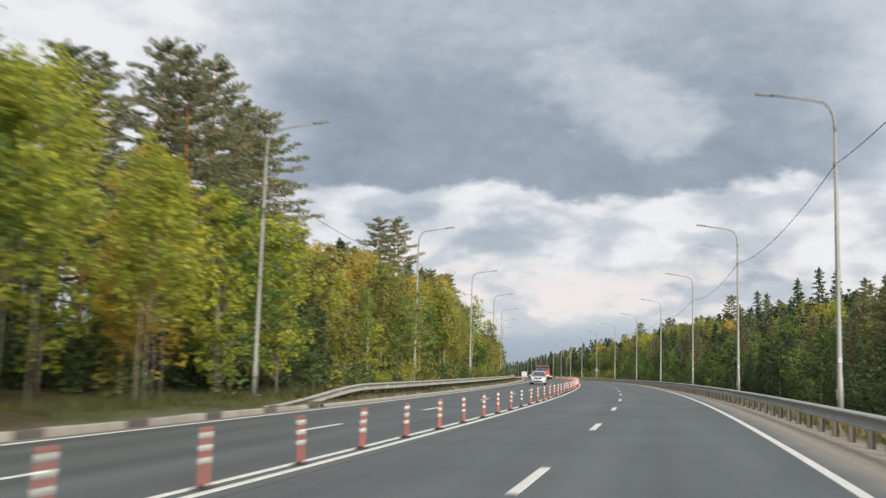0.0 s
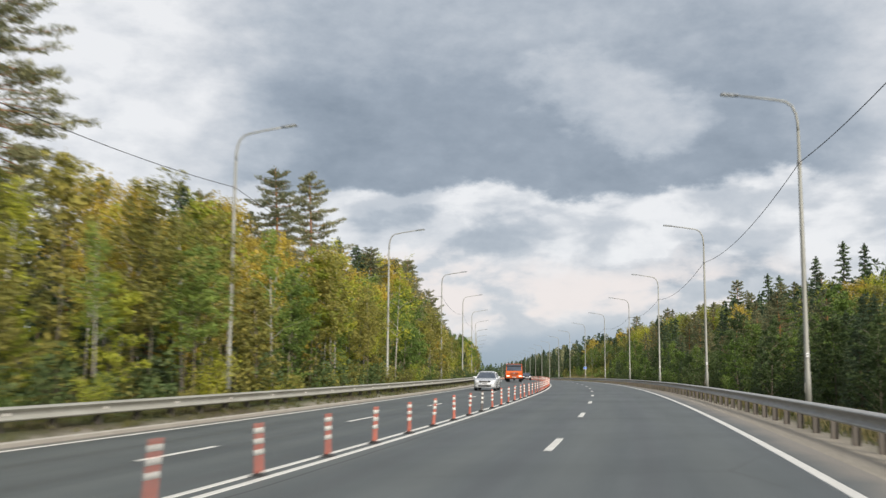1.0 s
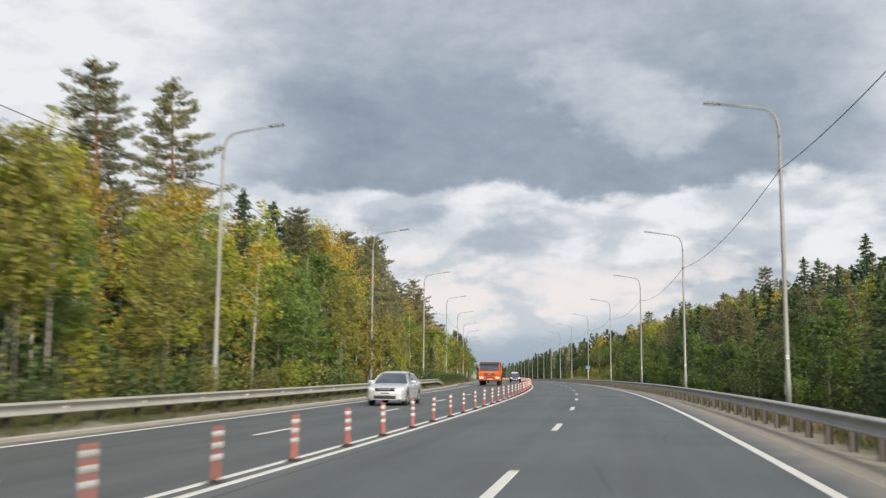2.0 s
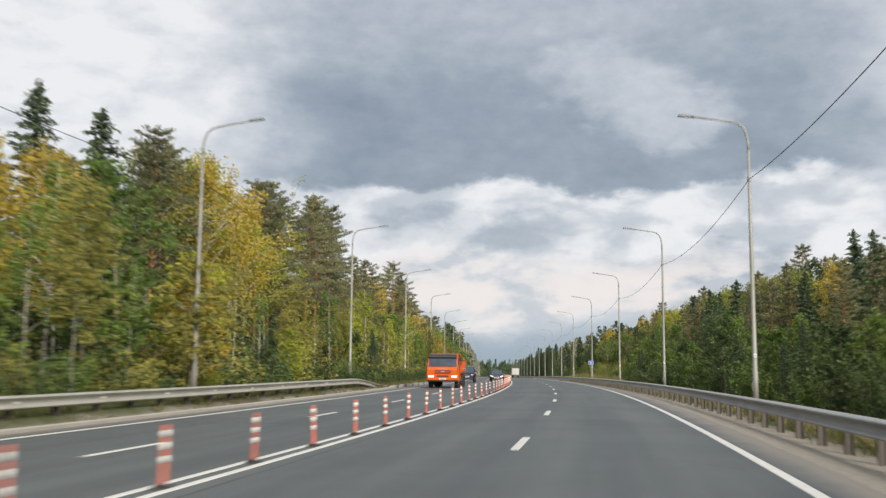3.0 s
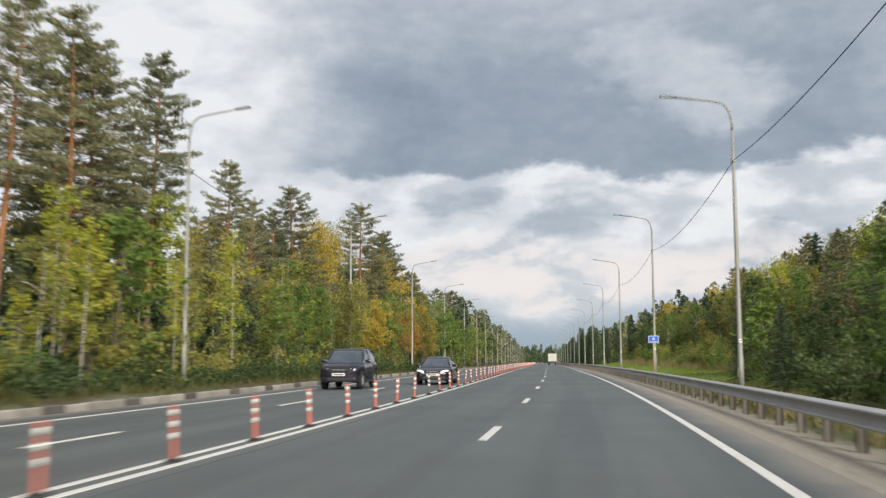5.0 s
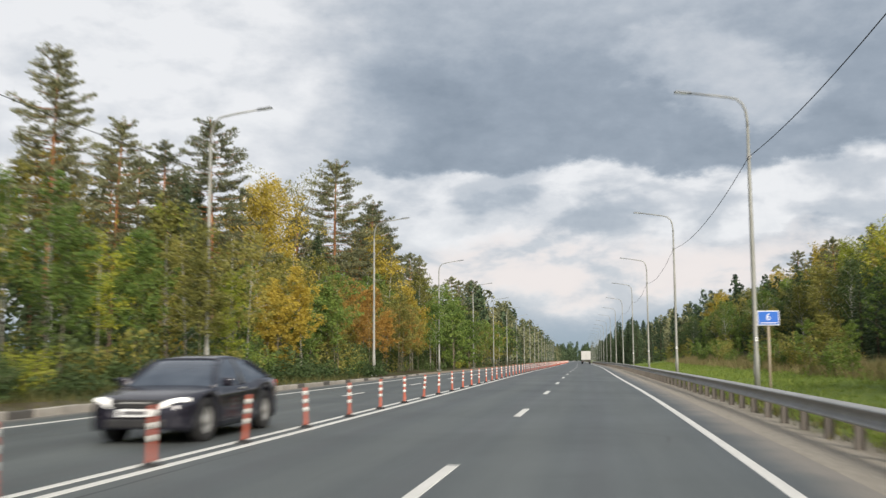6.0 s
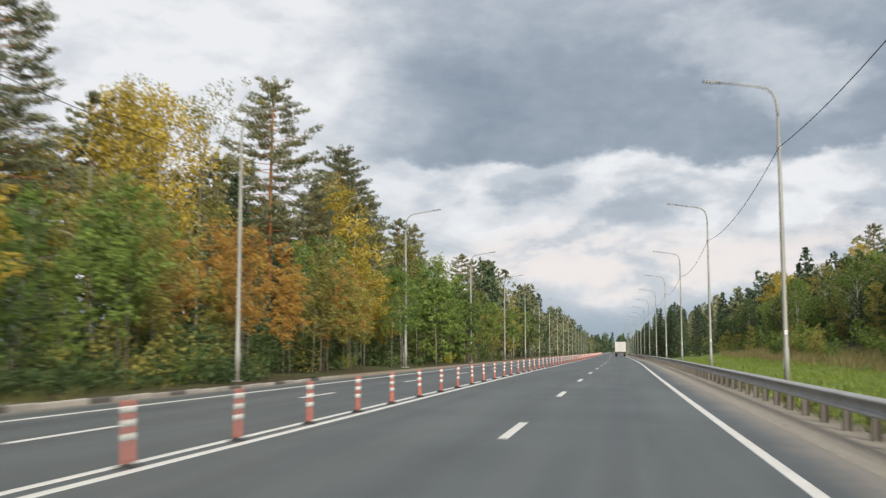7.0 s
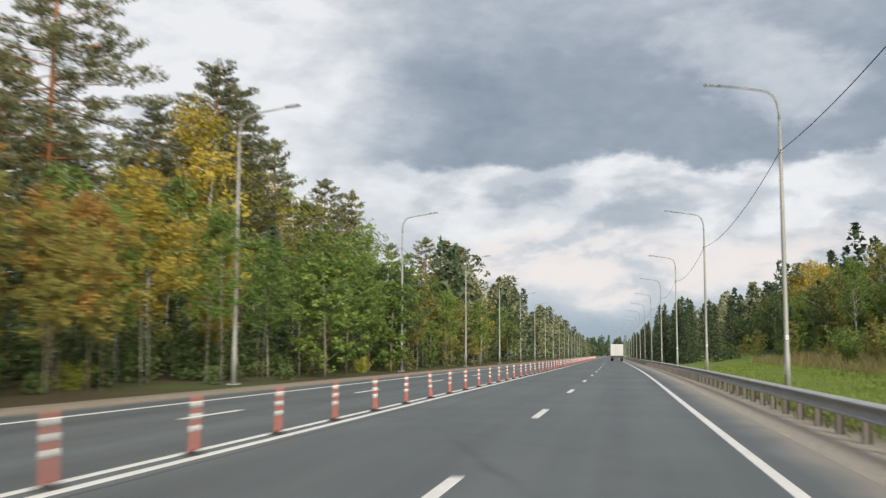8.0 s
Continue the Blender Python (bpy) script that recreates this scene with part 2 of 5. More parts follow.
ASPHALT, GROUND = asphalt_material(), ground_material()
PAINT_LINE = material("worn_road_paint", (0.72, 0.71, 0.67), 0.6, grain=(9.0, 0.5, (0.42, 0.42, 0.40)), stain=(1.2, 0.35, (0.5, 0.49, 0.46)), bump=0.2, bump_scale=60)
STEEL = material("galvanised_steel", (0.40, 0.405, 0.405), 0.6, 0.2, grain=(14.0, 0.4, (0.27, 0.275, 0.275)), stain=(1.1, 0.5, (0.25, 0.235, 0.215)), bump=0.05, rand=0.2)
# paler, warmer copy of the steel: sunlight on the left rail's face as colour
SUNLIT_STEEL = material("sunlit_galvanised_steel", (0.44, 0.44, 0.40), 0.6, 0.2, grain=(14.0, 0.4, (0.30, 0.30, 0.27)), stain=(1.2, 0.5, (0.27, 0.255, 0.22)), bump=0.05, rand=0.12)
POLE_STEEL = material("pole_steel", (0.33, 0.335, 0.305), 0.6, 0.2, grain=(20.0, 0.4, (0.25, 0.255, 0.235)), stain=(1.3, 0.55, (0.22, 0.215, 0.19)), bump=0.1, rand=0.2)
LAMP_GREY = material("lamp_housing", (0.21, 0.225, 0.24), 0.45, 0.2, stain=(3.0, 0.3, (0.22, 0.23, 0.24)))
LAMP_GLASS = material("lamp_glass", (0.62, 0.66, 0.68), 0.2, 0.0, grain=(8.0, 0.2, (0.5, 0.52, 0.52)))
RUBBER_BLACK = material("black_rubber", (0.018, 0.018, 0.019), 0.8, grain=(20.0, 0.4, (0.04, 0.038, 0.034)), bump=0.2, bump_scale=30)
CABLE = material("cable_sheath", (0.035, 0.035, 0.037), 0.9, grain=(5.0, 0.3, (0.05, 0.05, 0.05)), spec=0.1)
POST_RED = material("faded_orange_plastic", (0.50, 0.115, 0.068), 0.55, grain=(16.0, 0.4, (0.34, 0.10, 0.07)), stain=(4.0, 0.45, (0.36, 0.15, 0.11)), rand=0.35)
POST_WHITE = material("reflective_white_band", (0.80, 0.78, 0.74), 0.45, grain=(20.0, 0.3, (0.6, 0.57, 0.53)), rand=0.2)
POST_DARK = material("dirty_plastic", (0.10, 0.085, 0.08), 0.6, grain=(16.0, 0.4, (0.16, 0.12, 0.10)))
KERB_DARK = material("dark_kerb", (0.10, 0.095, 0.088), 0.85, grain=(12.0, 0.5, (0.16, 0.145, 0.125)), stain=(1.5, 0.4, (0.07, 0.065, 0.06)), bump=0.4, rand=0.4)
KERB_STONE = material("concrete_kerb", (0.40, 0.375, 0.335), 0.9, grain=(12.0, 0.5, (0.26, 0.235, 0.2)), stain=(1.5, 0.4, (0.24, 0.22, 0.19)), bump=0.4, rand=0.35)
VERGE = material("gravel_verge", (0.27, 0.225, 0.175), 0.95, grain=(5.0, 0.6, (0.15, 0.12, 0.09)), stain=(0.35, 0.5, (0.17, 0.145, 0.10)), bump=0.8, bump_scale=9.0, spec=0.2)
RAIL_POST = material("weathered_rail_post", (0.125, 0.112, 0.10), 0.75, 0.2, grain=(9.0, 0.5, (0.085, 0.07, 0.06)), stain=(2.0, 0.4, (0.18, 0.165, 0.145)), rand=0.3)
SIGN_BLUE = material("sign_blue", (0.02, 0.13, 0.55), 0.4, grain=(6.0, 0.25, (0.03, 0.16, 0.5)))
SIGN_WHITE = material("sign_white", (0.8, 0.81, 0.82), 0.4, grain=(6.0, 0.2, (0.68, 0.69, 0.7)))
BAR_DARK = material("printed_bar", (0.06, 0.06, 0.065), 0.6, grain=(6.0, 0.3, (0.12, 0.12, 0.12)))
SIGN_POST = material("sign_post", (0.42, 0.36, 0.28), 0.7, 0.2, stain=(4.0, 0.5, (0.30, 0.22, 0.15)))


# ---- the road's line: metres along it, its heading in degrees and its height ----
KNOTS = [-10, 30, 60, 90, 120, 150, 180, 220, 270, 330]
HEADING = [13.708, 11.539, 9.556, 8.072, 6.070, 4.043, 2.446, 1.341, 1.751, 1.035]
_s = np.arange(-160.0, 2600.0, 1.0)
_h = np.radians(np.interp(_s, KNOTS, HEADING))
_x = np.concatenate([[0], np.cumsum(np.sin(_h))[:-1]])
_y = np.concatenate([[0], np.cumsum(np.cos(_h))[:-1]])
_x -= _x[160]
_y -= _y[160]
DIP = -3.972e-05
BANK_START, BANK_END = 0.0329, -0.0099
DIVIDER = -5.03      # the posts' line; the clip's lane runs right of it


def profile(s):
    s = np.maximum(s, 0.0)
    e = np.minimum(s, 300.0)
    return 0.5 * DIP * e * e + DIP * 300 * (s - e)


def bank(s):
    return BANK_START + (BANK_END - BANK_START) * np.clip(s / 200, 0, 1)


def road_z(s, o):
    """Height of the carriageway: banked in the bend, crowned on the straight."""
    k = bank(s)
    crown = k * DIVIDER - k * (o - DIVIDER)
    return profile(s) + np.where((o < DIVIDER) & (k < 0), crown, k * o)


def smooth(a, b, x):
    t = np.clip((x - a) / (b - a), 0, 1)
    return t * t * (3 - 2 * t)


def ground_z(s, o):
    """Height of the ground beside and under the road."""
    inner = np.clip(o, -12.3, 2.8)
    z = road_z(s, inner) - 0.10
    right = np.maximum(o - 2.8, 0)
    left = np.maximum(-12.3 - o, 0)
    z = z - 0.13 * smooth(0.2, 1.1, right)
    late = smooth(165, 215, s)
    z = z + late * (0.25 * smooth(2.2, 6, right) + 1.15 * smooth(4, 24, right) + 0.5 * smooth(235, 330, s) * smooth(3.2, 13, right)) - (1 - late) * 0.5 * smooth(2, 9, right)
    z = z + 6.5 * smooth(14, 62, right) + 4.0 * smooth(60, 200, right)
    z = z + (0.28 - 0.20 * smooth(212, 240, s)) * smooth(0.25, 1.6, left) + 0.35 * smooth(3.5, 12, left) + 2.0 * smooth(30, 150, left)
    z = z + 1.4 * smooth(260, 420, np.hypot(s - 320, 0)) * smooth(20, 80, np.abs(o))
    return z


def spot(s, o, z=0.0):
    """World place at s along, o to the right, z up."""
    w = 1 - smooth(70, 330, abs(o))
    x, y, h = np.interp(s, _s, _x), np.interp(s, _s, _y), np.interp(s, _s, _h)
    h2 = h * w + radians(4) * (1 - w)
    return Vector((x + o * math.cos(h2), y - o * math.sin(h2), z))


def on_road(s, o, dz=0.0):
    return spot(s, o, float(road_z(s, o)) + dz)


def on_ground(s, o, dz=0.0):
    return spot(s, o, float(ground_z(s, o)) + dz)


def along(s):
    """Turn about z so that +y runs along the road."""
    return -math.degrees(np.interp(s, _s, _h))


def road_pose(s, o, dz=0.0, turn=0.0, ground=False):
    p = on_ground(s, o, dz) if ground else on_road(s, o, dz)
    return pose(p.x, p.y, p.z, 0, 0, along(s) + turn)


# ---- mesh helpers ----
def mesh_of(name, verts, faces, mat, smooth_shade=False, uv=None):
    me = bpy.data.meshes.new(name)
    me.from_pydata([tuple(v) for v in verts], [], faces)
    if uv is not None:
        lay = me.uv_layers.new(name="UVMap")
        idx = np.empty(len(me.loops), dtype=np.int32)
        me.loops.foreach_get("vertex_index", idx)
        lay.data.foreach_set("uv", np.asarray(uv, dtype=np.float32)[idx].ravel())
    for m in (mat if isinstance(mat, (list, tuple)) else [mat]):
        me.materials.append(m)
    if smooth_shade:
        me.polygons.foreach_set("use_smooth", [True] * len(me.polygons))
    me.update()
    return me


def link(name, me, parent=None, label="", m=None):
    ob = new(name, me)
    if m is not None:
        ob.matrix_basis = m
    if parent:
        ob.parent = parent
    if label:
        ob["label"] = label
    return ob


def part(name, bm, mat, parent, label="", m=None, smooth_shade=False):
    me = bpy.data.meshes.new(name)
    bm.to_mesh(me)
    bm.free()
    for k in (mat if isinstance(mat, (list, tuple)) else [mat]):
        me.materials.append(k)
    if smooth_shade:
        me.polygons.foreach_set("use_smooth", [True] * len(me.polygons))
    return link(name, me, parent, label, m)


def thing(name, m, label, category, group="", kind=""):
    ob = new(name)
    ob.empty_display_size = 0.2
    ob.matrix_basis = m
    return tagged(ob, label, category, group, kind)


def box(bm, size, centre=(0, 0, 0), bevel=0.0, taper=1.0):
    """A box with bevelled edges; taper scales its top."""
    r = bmesh.ops.create_cube(bm, size=1.0)
    vs = r["verts"]
    for v in vs:
        k = taper if v.co.z > 0 else 1.0
        v.co = Vector((v.co.x * size[0] * k + centre[0], v.co.y * size[1] * k + centre[1], v.co.z * size[2] + centre[2]))
    if bevel:
        es = list({e for v in vs for e in v.link_edges})
        bmesh.ops.bevel(bm, geom=es, offset=bevel, segments=2, affect="EDGES", profile=0.5)
    return bm


def tube(points, radii, sides=8, cap=True):
    """Verts and faces of a tube through points."""
    pts = [Vector(p) for p in points]
    verts, faces = [], []
    ref = None
    for i, p in enumerate(pts):
        d = (pts[min(i + 1, len(pts) - 1)] - pts[max(i - 1, 0)]).normalized()
        a = (d.orthogonal() if ref is None else (ref - d * ref.dot(d))).normalized()
        ref = a
        b = d.cross(a)
        r = radii[i] if isinstance(radii, (list, tuple)) else radii
        for k in range(sides):
            t = 2 * math.pi * k / sides
            verts.append(p + a * (r * math.cos(t)) + b * (r * math.sin(t)))
    for i in range(len(pts) - 1):
        for k in range(sides):
            j = (k + 1) % sides
            faces.append((i * sides + k, i * sides + j, (i + 1) * sides + j, (i + 1) * sides + k))
    if cap:
        faces.append(tuple(reversed(range(sides))))
        faces.append(tuple((len(pts) - 1) * sides + k for k in range(sides)))
    return verts, faces


def tubes(list_of):
    """Several tubes in one mesh's verts and faces."""
    V, F = [], []
    for v, f in list_of:
        n = len(V)
        V += v
        F += [tuple(i + n for i in q) for q in f]
    return V, F


def strip(name, section, s0, s1, step, mat, parent=None, where=on_road, closed=False, uv=False, smooth_shade=False, label=""):
    """A band swept along the road; section: offsets and heights across it."""
    n = max(2, int((s1 - s0) / step) + 1)
    S = np.linspace(s0, s1, n)
    V, F, U = [], [], []
    m = len(section)
    for s in S:
        for o, z in section:
            V.append(where(s, o, z))
            U.append((o, s))
    loops = m if closed else m - 1
    for i in range(n - 1):
        for k in range(loops):
            j = (k + 1) % m
            F.append((i * m + k, i * m + j, (i + 1) * m + j, (i + 1) * m + k))
    if closed:
        F.append(tuple(range(m)))
        F.append(tuple((n - 1) * m + k for k in reversed(range(m))))
    return link(name, mesh_of(name, V, F, mat, smooth_shade, U if uv else None), parent, label)


# ---- ground and road ----
def build_ground():
    S = np.concatenate([[-900, -500, -300, -200], np.arange(-150, 700, 5.0), np.arange(700, 1600, 50.0), [1800, 2200, 2590]])
    O = [-2600, -1200, -600, -330, -200, -130, -90, -65, -50, -40, -34, -29, -25, -21, -18, -16, -14.8, -13.6, -12.9, -12.4, -11.8, -9, -5.0, -2, 1, 2.6, 3.0, 3.5, 4.1, 5.0, 6, 7, 8.5, 10.5, 13, 16, 20, 25, 32, 40, 52, 70, 95, 130, 200, 330, 600, 1200, 2600]
    V, F, U = [], [], []
    rng = random.Random(5)
    for s in S:
        for o in O:
            rough = 0.0 if -13 < o < 4.2 else (0.06 if abs(o) < 22 else 0.22)
            ss = max(s, -159.0)
            p = spot(ss, o, float(ground_z(ss, o)) + rng.uniform(-rough, rough))
            p.y += s - ss
            V.append(p)
            U.append((o, s))
    m = len(O)
    for i in range(len(S) - 1):
        for k in range(m - 1):
            F.append((i * m + k, i * m + k + 1, (i + 1) * m + k + 1, (i + 1) * m + k))
    g = link("ground", mesh_of("ground", V, F, GROUND, True, U))
    return tagged(g, "grassy verges, sandy shoulders and forest floor", "ground", kind="structure")


build_ground()
road = strip("road", [(-12.0, -0.16), (-11.95, 0.0), (-8.0, 0.0), (DIVIDER, 0.0), (-1.7, 0.0), (1.7, 0.0), (2.55, -0.005), (2.65, -0.16)], -150, 1060, 3.0, ASPHALT, uv=True)
tagged(road, "grey asphalt highway with four marked lanes", "road", kind="structure")


def right_edge(s):
    """The lane is a little wider in the bend."""
    return 1.97 - 0.288 * float(np.clip(s / 230, 0, 1.2)) - 0.06 * float(smooth(190, 240, s))


def divider(s):
    """The posts' line; the lanes narrow a little on the straight."""
    return DIVIDER + 0.11 * float(smooth(150, 230, s))


def lane_line(s):
    return -1.66 + 0.06 * float(smooth(190, 240, s))


def left_edge(s):
    return -11.45 + 1.0 * float(smooth(40, 240, s))


def line(name, o, w, s0, s1, step=4.0):
    """A painted line; o: its place across, or a function of the way along."""
    side = o if callable(o) else (lambda s: o)

    def where(s, x, z):
        return on_road(s, side(s) + x, z)

    return strip(name, [(-w / 2, -0.004), (-w / 2 + 0.01, 0.007), (w / 2 - 0.01, 0.007), (w / 2, -0.004)], s0, s1, step, PAINT_LINE, road, where)


line("edge_line", right_edge, 0.16, -100, 1050)
line("edge_line", left_edge, 0.13, -100, 1050)
line("divider_line", lambda s: divider(s) - 0.16, 0.12, -100, 1050)
line("divider_line", lambda s: divider(s) + 0.16, 0.13, -100, 1050)
for k in range(-6, 58):
    s = 11.71 + 11.7 * k
    line("lane_dash", lane_line, 0.15, s - 1.46, s + 1.46, 0.9)
    s = 9.8 + 11.7 * k
    line("lane_dash", -7.90, 0.13, s - 1.46, s + 1.46, 0.9)


# ---- kerb along the far carriageway ----
def build_kerb():
    bm = bmesh.new()
    box(bm, (0.17, 0.96, 0.34), (0, 0, 0.0), 0.02)
    me = bpy.data.meshes.new("kerb_stone")
    bm.to_mesh(me)
    bm.free()
    me.materials.append(KERB_STONE)
    dark = me.copy()
    dark.materials.clear()
    dark.materials.append(KERB_DARK)
    kerb = tagged(new("kerb"), "weathered concrete kerb stones beside the asphalt", "kerb", kind="structure")
    rng = random.Random(3)
    for k in range(98):
        s = 150.5 + k
        m = road_pose(s, -12.10, -0.085 * float(smooth(212, 240, s)) + rng.uniform(-0.012, 0.012), rng.uniform(-0.8, 0.8))
        link("kerb_stone", dark if k % 4 == 2 else me, kerb, m=m)
    for k in range(46):
        s = -12.5 + k
        m = road_pose(s, -12.10, -0.05 * float(smooth(24, 33, s)) + rng.uniform(-0.012, 0.012), rng.uniform(-0.8, 0.8))
        link("kerb_stone", dark if k % 4 == 1 else me, kerb, m=m)
    strip("kerb_run", [(-12.185, -0.2), (-12.185, 0.075), (-12.165, 0.09), (-12.035, 0.085), (-12.015, 0.07), (-12.015, -0.2)], 33.6, 150.0, 2.0, KERB_STONE, kerb)
    verge = strip("verge", [(-11.97, -0.12), (-12.03, 0.03), (-12.35, 0.07), (-12.9, 0.06), (-13.4, 0.02), (-14.2, -0.12)], 247.5, 900, 2.5, VERGE, smooth_shade=True)
    tagged(verge, "sandy gravel verge along the asphalt", "verge", kind="structure")


build_kerb()


# ---- guard rails ----
def w_beam(face, z0):
    """Section of a double-wave beam; face: the side that it shows to traffic (1: left, -1: right)."""
    pts = [(0.0, -0.008), (-0.05, 0.004), (-0.098, 0.026), (-0.104, 0.046), (-0.092, 0.066), (-0.03, 0.105), (-0.012, 0.13), (-0.010, 0.165), (-0.025, 0.195), (-0.105, 0.248), (-0.122, 0.266), (-0.116, 0.284), (-0.085, 0.297), (0.0, 0.312), (0.05, 0.316)]
    back = [(x + 0.012, z) for x, z in reversed(pts)]
    return [(x * face, z + z0) for x, z in pts + back]


def guard_rail(o, face, s0, s1, pitch, label, near, far, reflectors, low, steel):
    rail = thing("guard_rail", Matrix(), label, "guard rail", "roadside guard rails")

    def lift(s):
        """The beam dips to the ground at an open end."""
        d = 0.0
        if near:
            d -= 0.62 * (1 - float(smooth(s0, s0 + 13, s)))
        if far:
            d -= 0.62 * (1 - float(smooth(0, 13, s1 - s)))
        return d

    def where(s, off, z):
        return spot(s, off, float(road_z(s, np.clip(o, -12.3, 2.8))) + z + lift(s))

    sec = [(o + x, z) for x, z in w_beam(face, low)]
    s = s0
    while s < s1 - 0.1:
        e = min(s + 40, s1)
        strip("beam", sec, s, e, 2.0, steel, rail, where, closed=True)
        s = e
    bm = bmesh.new()
    box(bm, (0.14, 0.012, 1.1), (0.0, 0, 0.05))
    box(bm, (0.012, 0.12, 1.1), (0.07, 0, 0.05))
    box(bm, (0.012, 0.12, 1.1), (-0.07, 0, 0.05))
    post = bpy.data.meshes.new("rail_post")
    bm.to_mesh(post)
    bm.free()
    post.materials.append(RAIL_POST)
    bm = bmesh.new()
    box(bm, (0.14, 0.16, 0.26), (0, 0, 0), 0.012)
    block = bpy.data.meshes.new("spacer")
    bm.to_mesh(block)
    bm.free()
    block.materials.append(steel)
    bm = bmesh.new()
    box(bm, (0.03, 0.13, 0.06), (0, 0, 0), 0.006)
    ref = bpy.data.meshes.new("reflector")
    bm.to_mesh(ref)
    bm.free()
    ref.materials.append(POST_WHITE)
    n = min(int((s1 - s0) / pitch), 290)
    for k in range(n):
        s = s0 + 0.7 + k * pitch
        z = float(road_z(s, np.clip(o, -12.3, 2.8))) + lift(s)
        p = spot(s, o + 0.18 * face, z + low - 0.37)
        link("rail_post", post, rail, m=pose(p.x, p.y, p.z, 0, 0, along(s)))
        p = spot(s, o + 0.075 * face, z + low + 0.156)
        link("spacer", block, rail, m=pose(p.x, p.y, p.z, 0, 0, along(s)))
        if reflectors and k % 2 == 0:
            p = spot(s, o - 0.035 * face, z + low + 0.156)
            link("reflector", ref, rail, "small white reflector", m=pose(p.x, p.y, p.z, 0, 0, along(s)))
    return rail


guard_rail(3.90, 1, -30, 560, 2.03, "galvanised steel guard rail along a sandy shoulder", False, False, False, 0.20, STEEL)
guard_rail(-13.4, -1, 31, 157, 2.03, "galvanised guard rail with sloped ends before the forest", True, True, True, 0.36, SUNLIT_STEEL)


# ---- street lamps and their overhead cables ----
def street_lamp(m):
    lamp = thing("street_lamp", m, "tall galvanised street lamp with curved arm, lamp unlit", "street lamp", "highway street lamps")
    bm = bmesh.new()
    box(bm, (0.42, 0.42, 0.03), (0, 0, 0.015), 0.006)
    for x in (-0.16, 0.16):
        for y in (-0.16, 0.16):
            bmesh.ops.create_cone(bm, cap_ends=True, segments=6, radius1=0.022, radius2=0.022, depth=0.07, matrix=Matrix.Translation((x, y, 0.05)))
    part("base_plate", bm, STEEL, lamp)
    v, f = tube([(0, 0, 0.0), (0, 0, 1.5), (0, 0, 1.52), (0, 0, 5.4), (0, 0, 9.7)], [0.105, 0.10, 0.085, 0.075, 0.052], 12)
    link("pole", mesh_of("pole", v, f, POLE_STEEL, True), lamp)
    bm = bmesh.new()
    box(bm, (0.02, 0.11, 0.34), (-0.105, 0, 0.95), 0.008)
    part("service_hatch", bm, POLE_STEEL, lamp)
    bm = bmesh.new()
    box(bm, (0.10, 0.012, 0.14), (0, -0.098, 2.05), 0.003)
    tag = part("number_tag", bm, SIGN_WHITE, lamp, "small white tag on the pole")
    bm = bmesh.new()
    box(bm, (0.06, 0.006, 0.03), (0, -0.106, 2.06))
    part("bar", bm, BAR_DARK, tag)
    pts = [(0, 0, 9.6), (-0.01, 0, 10.0), (-0.06, 0, 10.32), (-0.17, 0, 10.57), (-0.36, 0, 10.74), (-0.62, 0, 10.81), (-1.2, 0, 10.91), (-1.98, 0, 11.02)]
    v, f = tube(pts, [0.05, 0.046, 0.043, 0.04, 0.038, 0.036, 0.034, 0.032], 10)
    link("arm", mesh_of("arm", v, f, POLE_STEEL, True), lamp)
    bm = bmesh.new()
    box(bm, (0.68, 0.23, 0.075), (0, 0, 0), 0.03, 0.8)
    head = part("lamp_head", bm, LAMP_GREY, lamp, "flat grey lamp head", pose(-2.24, 0, 11.07, 0, 7, 0))
    bm = bmesh.new()
    box(bm, (0.44, 0.18, 0.02), (-0.07, 0, -0.042), 0.006)
    part("glass", bm, LAMP_GLASS, head)
    v, f = tube([(0, 0, 8.53), (0, 0, 8.67)], [0.085, 0.085], 10)
    v2, f2 = tube([(0.0, -0.09, 8.6), (0.0, -0.24, 8.6)], [0.02, 0.02], 6)
    v, f = tubes([(v, f), (v2, f2)])
    link("cable_clamp", mesh_of("cable_clamp", v, f, STEEL), lamp)
    return lamp


first = None
right_lamps, left_lamps = [], []
for k in range(-1, 24):
    s = 34.6 + 29.72 * k + {0: -1.1, 1: -1.2, 2: -0.8, 3: 1.0, 9: 1.2, 10: 1.2}.get(k, 0.0)
    right_lamps.append((s, 5.65))
    s = 35.9 + 29.68 * k
    left_lamps.append((s, -15.72 + 0.75 * float(smooth(140, 250, s))))
for lst, turn in ((right_lamps, 0), (left_lamps, 180)):
    for s, o in lst:
        m = road_pose(s, o, 0.0, turn + (hash((int(s), turn)) % 5 - 2) * 0.8, ground=True)
        if first is None:
            first = street_lamp(m)
        else:
            copy_thing(first, m)


def overhead_cable(lst):
    cable = thing("overhead_cable", Matrix(), "thin black cable sagging between lamp poles", "cable", "overhead cables")
    for (s0, o0), (s1, o1) in zip(lst[:-1], lst[1:]):
        a, b = on_ground(s0, o0, 8.6), on_ground(s1, o1, 8.6)
        pts = [a.lerp(b, t / 24) - Vector((0, 0, 0.62 * 4 * (t / 24) * (1 - t / 24))) for t in range(25)]
        v, f = tube(pts, 0.012, 8, False)
        link("span", mesh_of("span", v, f, CABLE, True), cable)


overhead_cable(right_lamps)
overhead_cable(left_lamps)


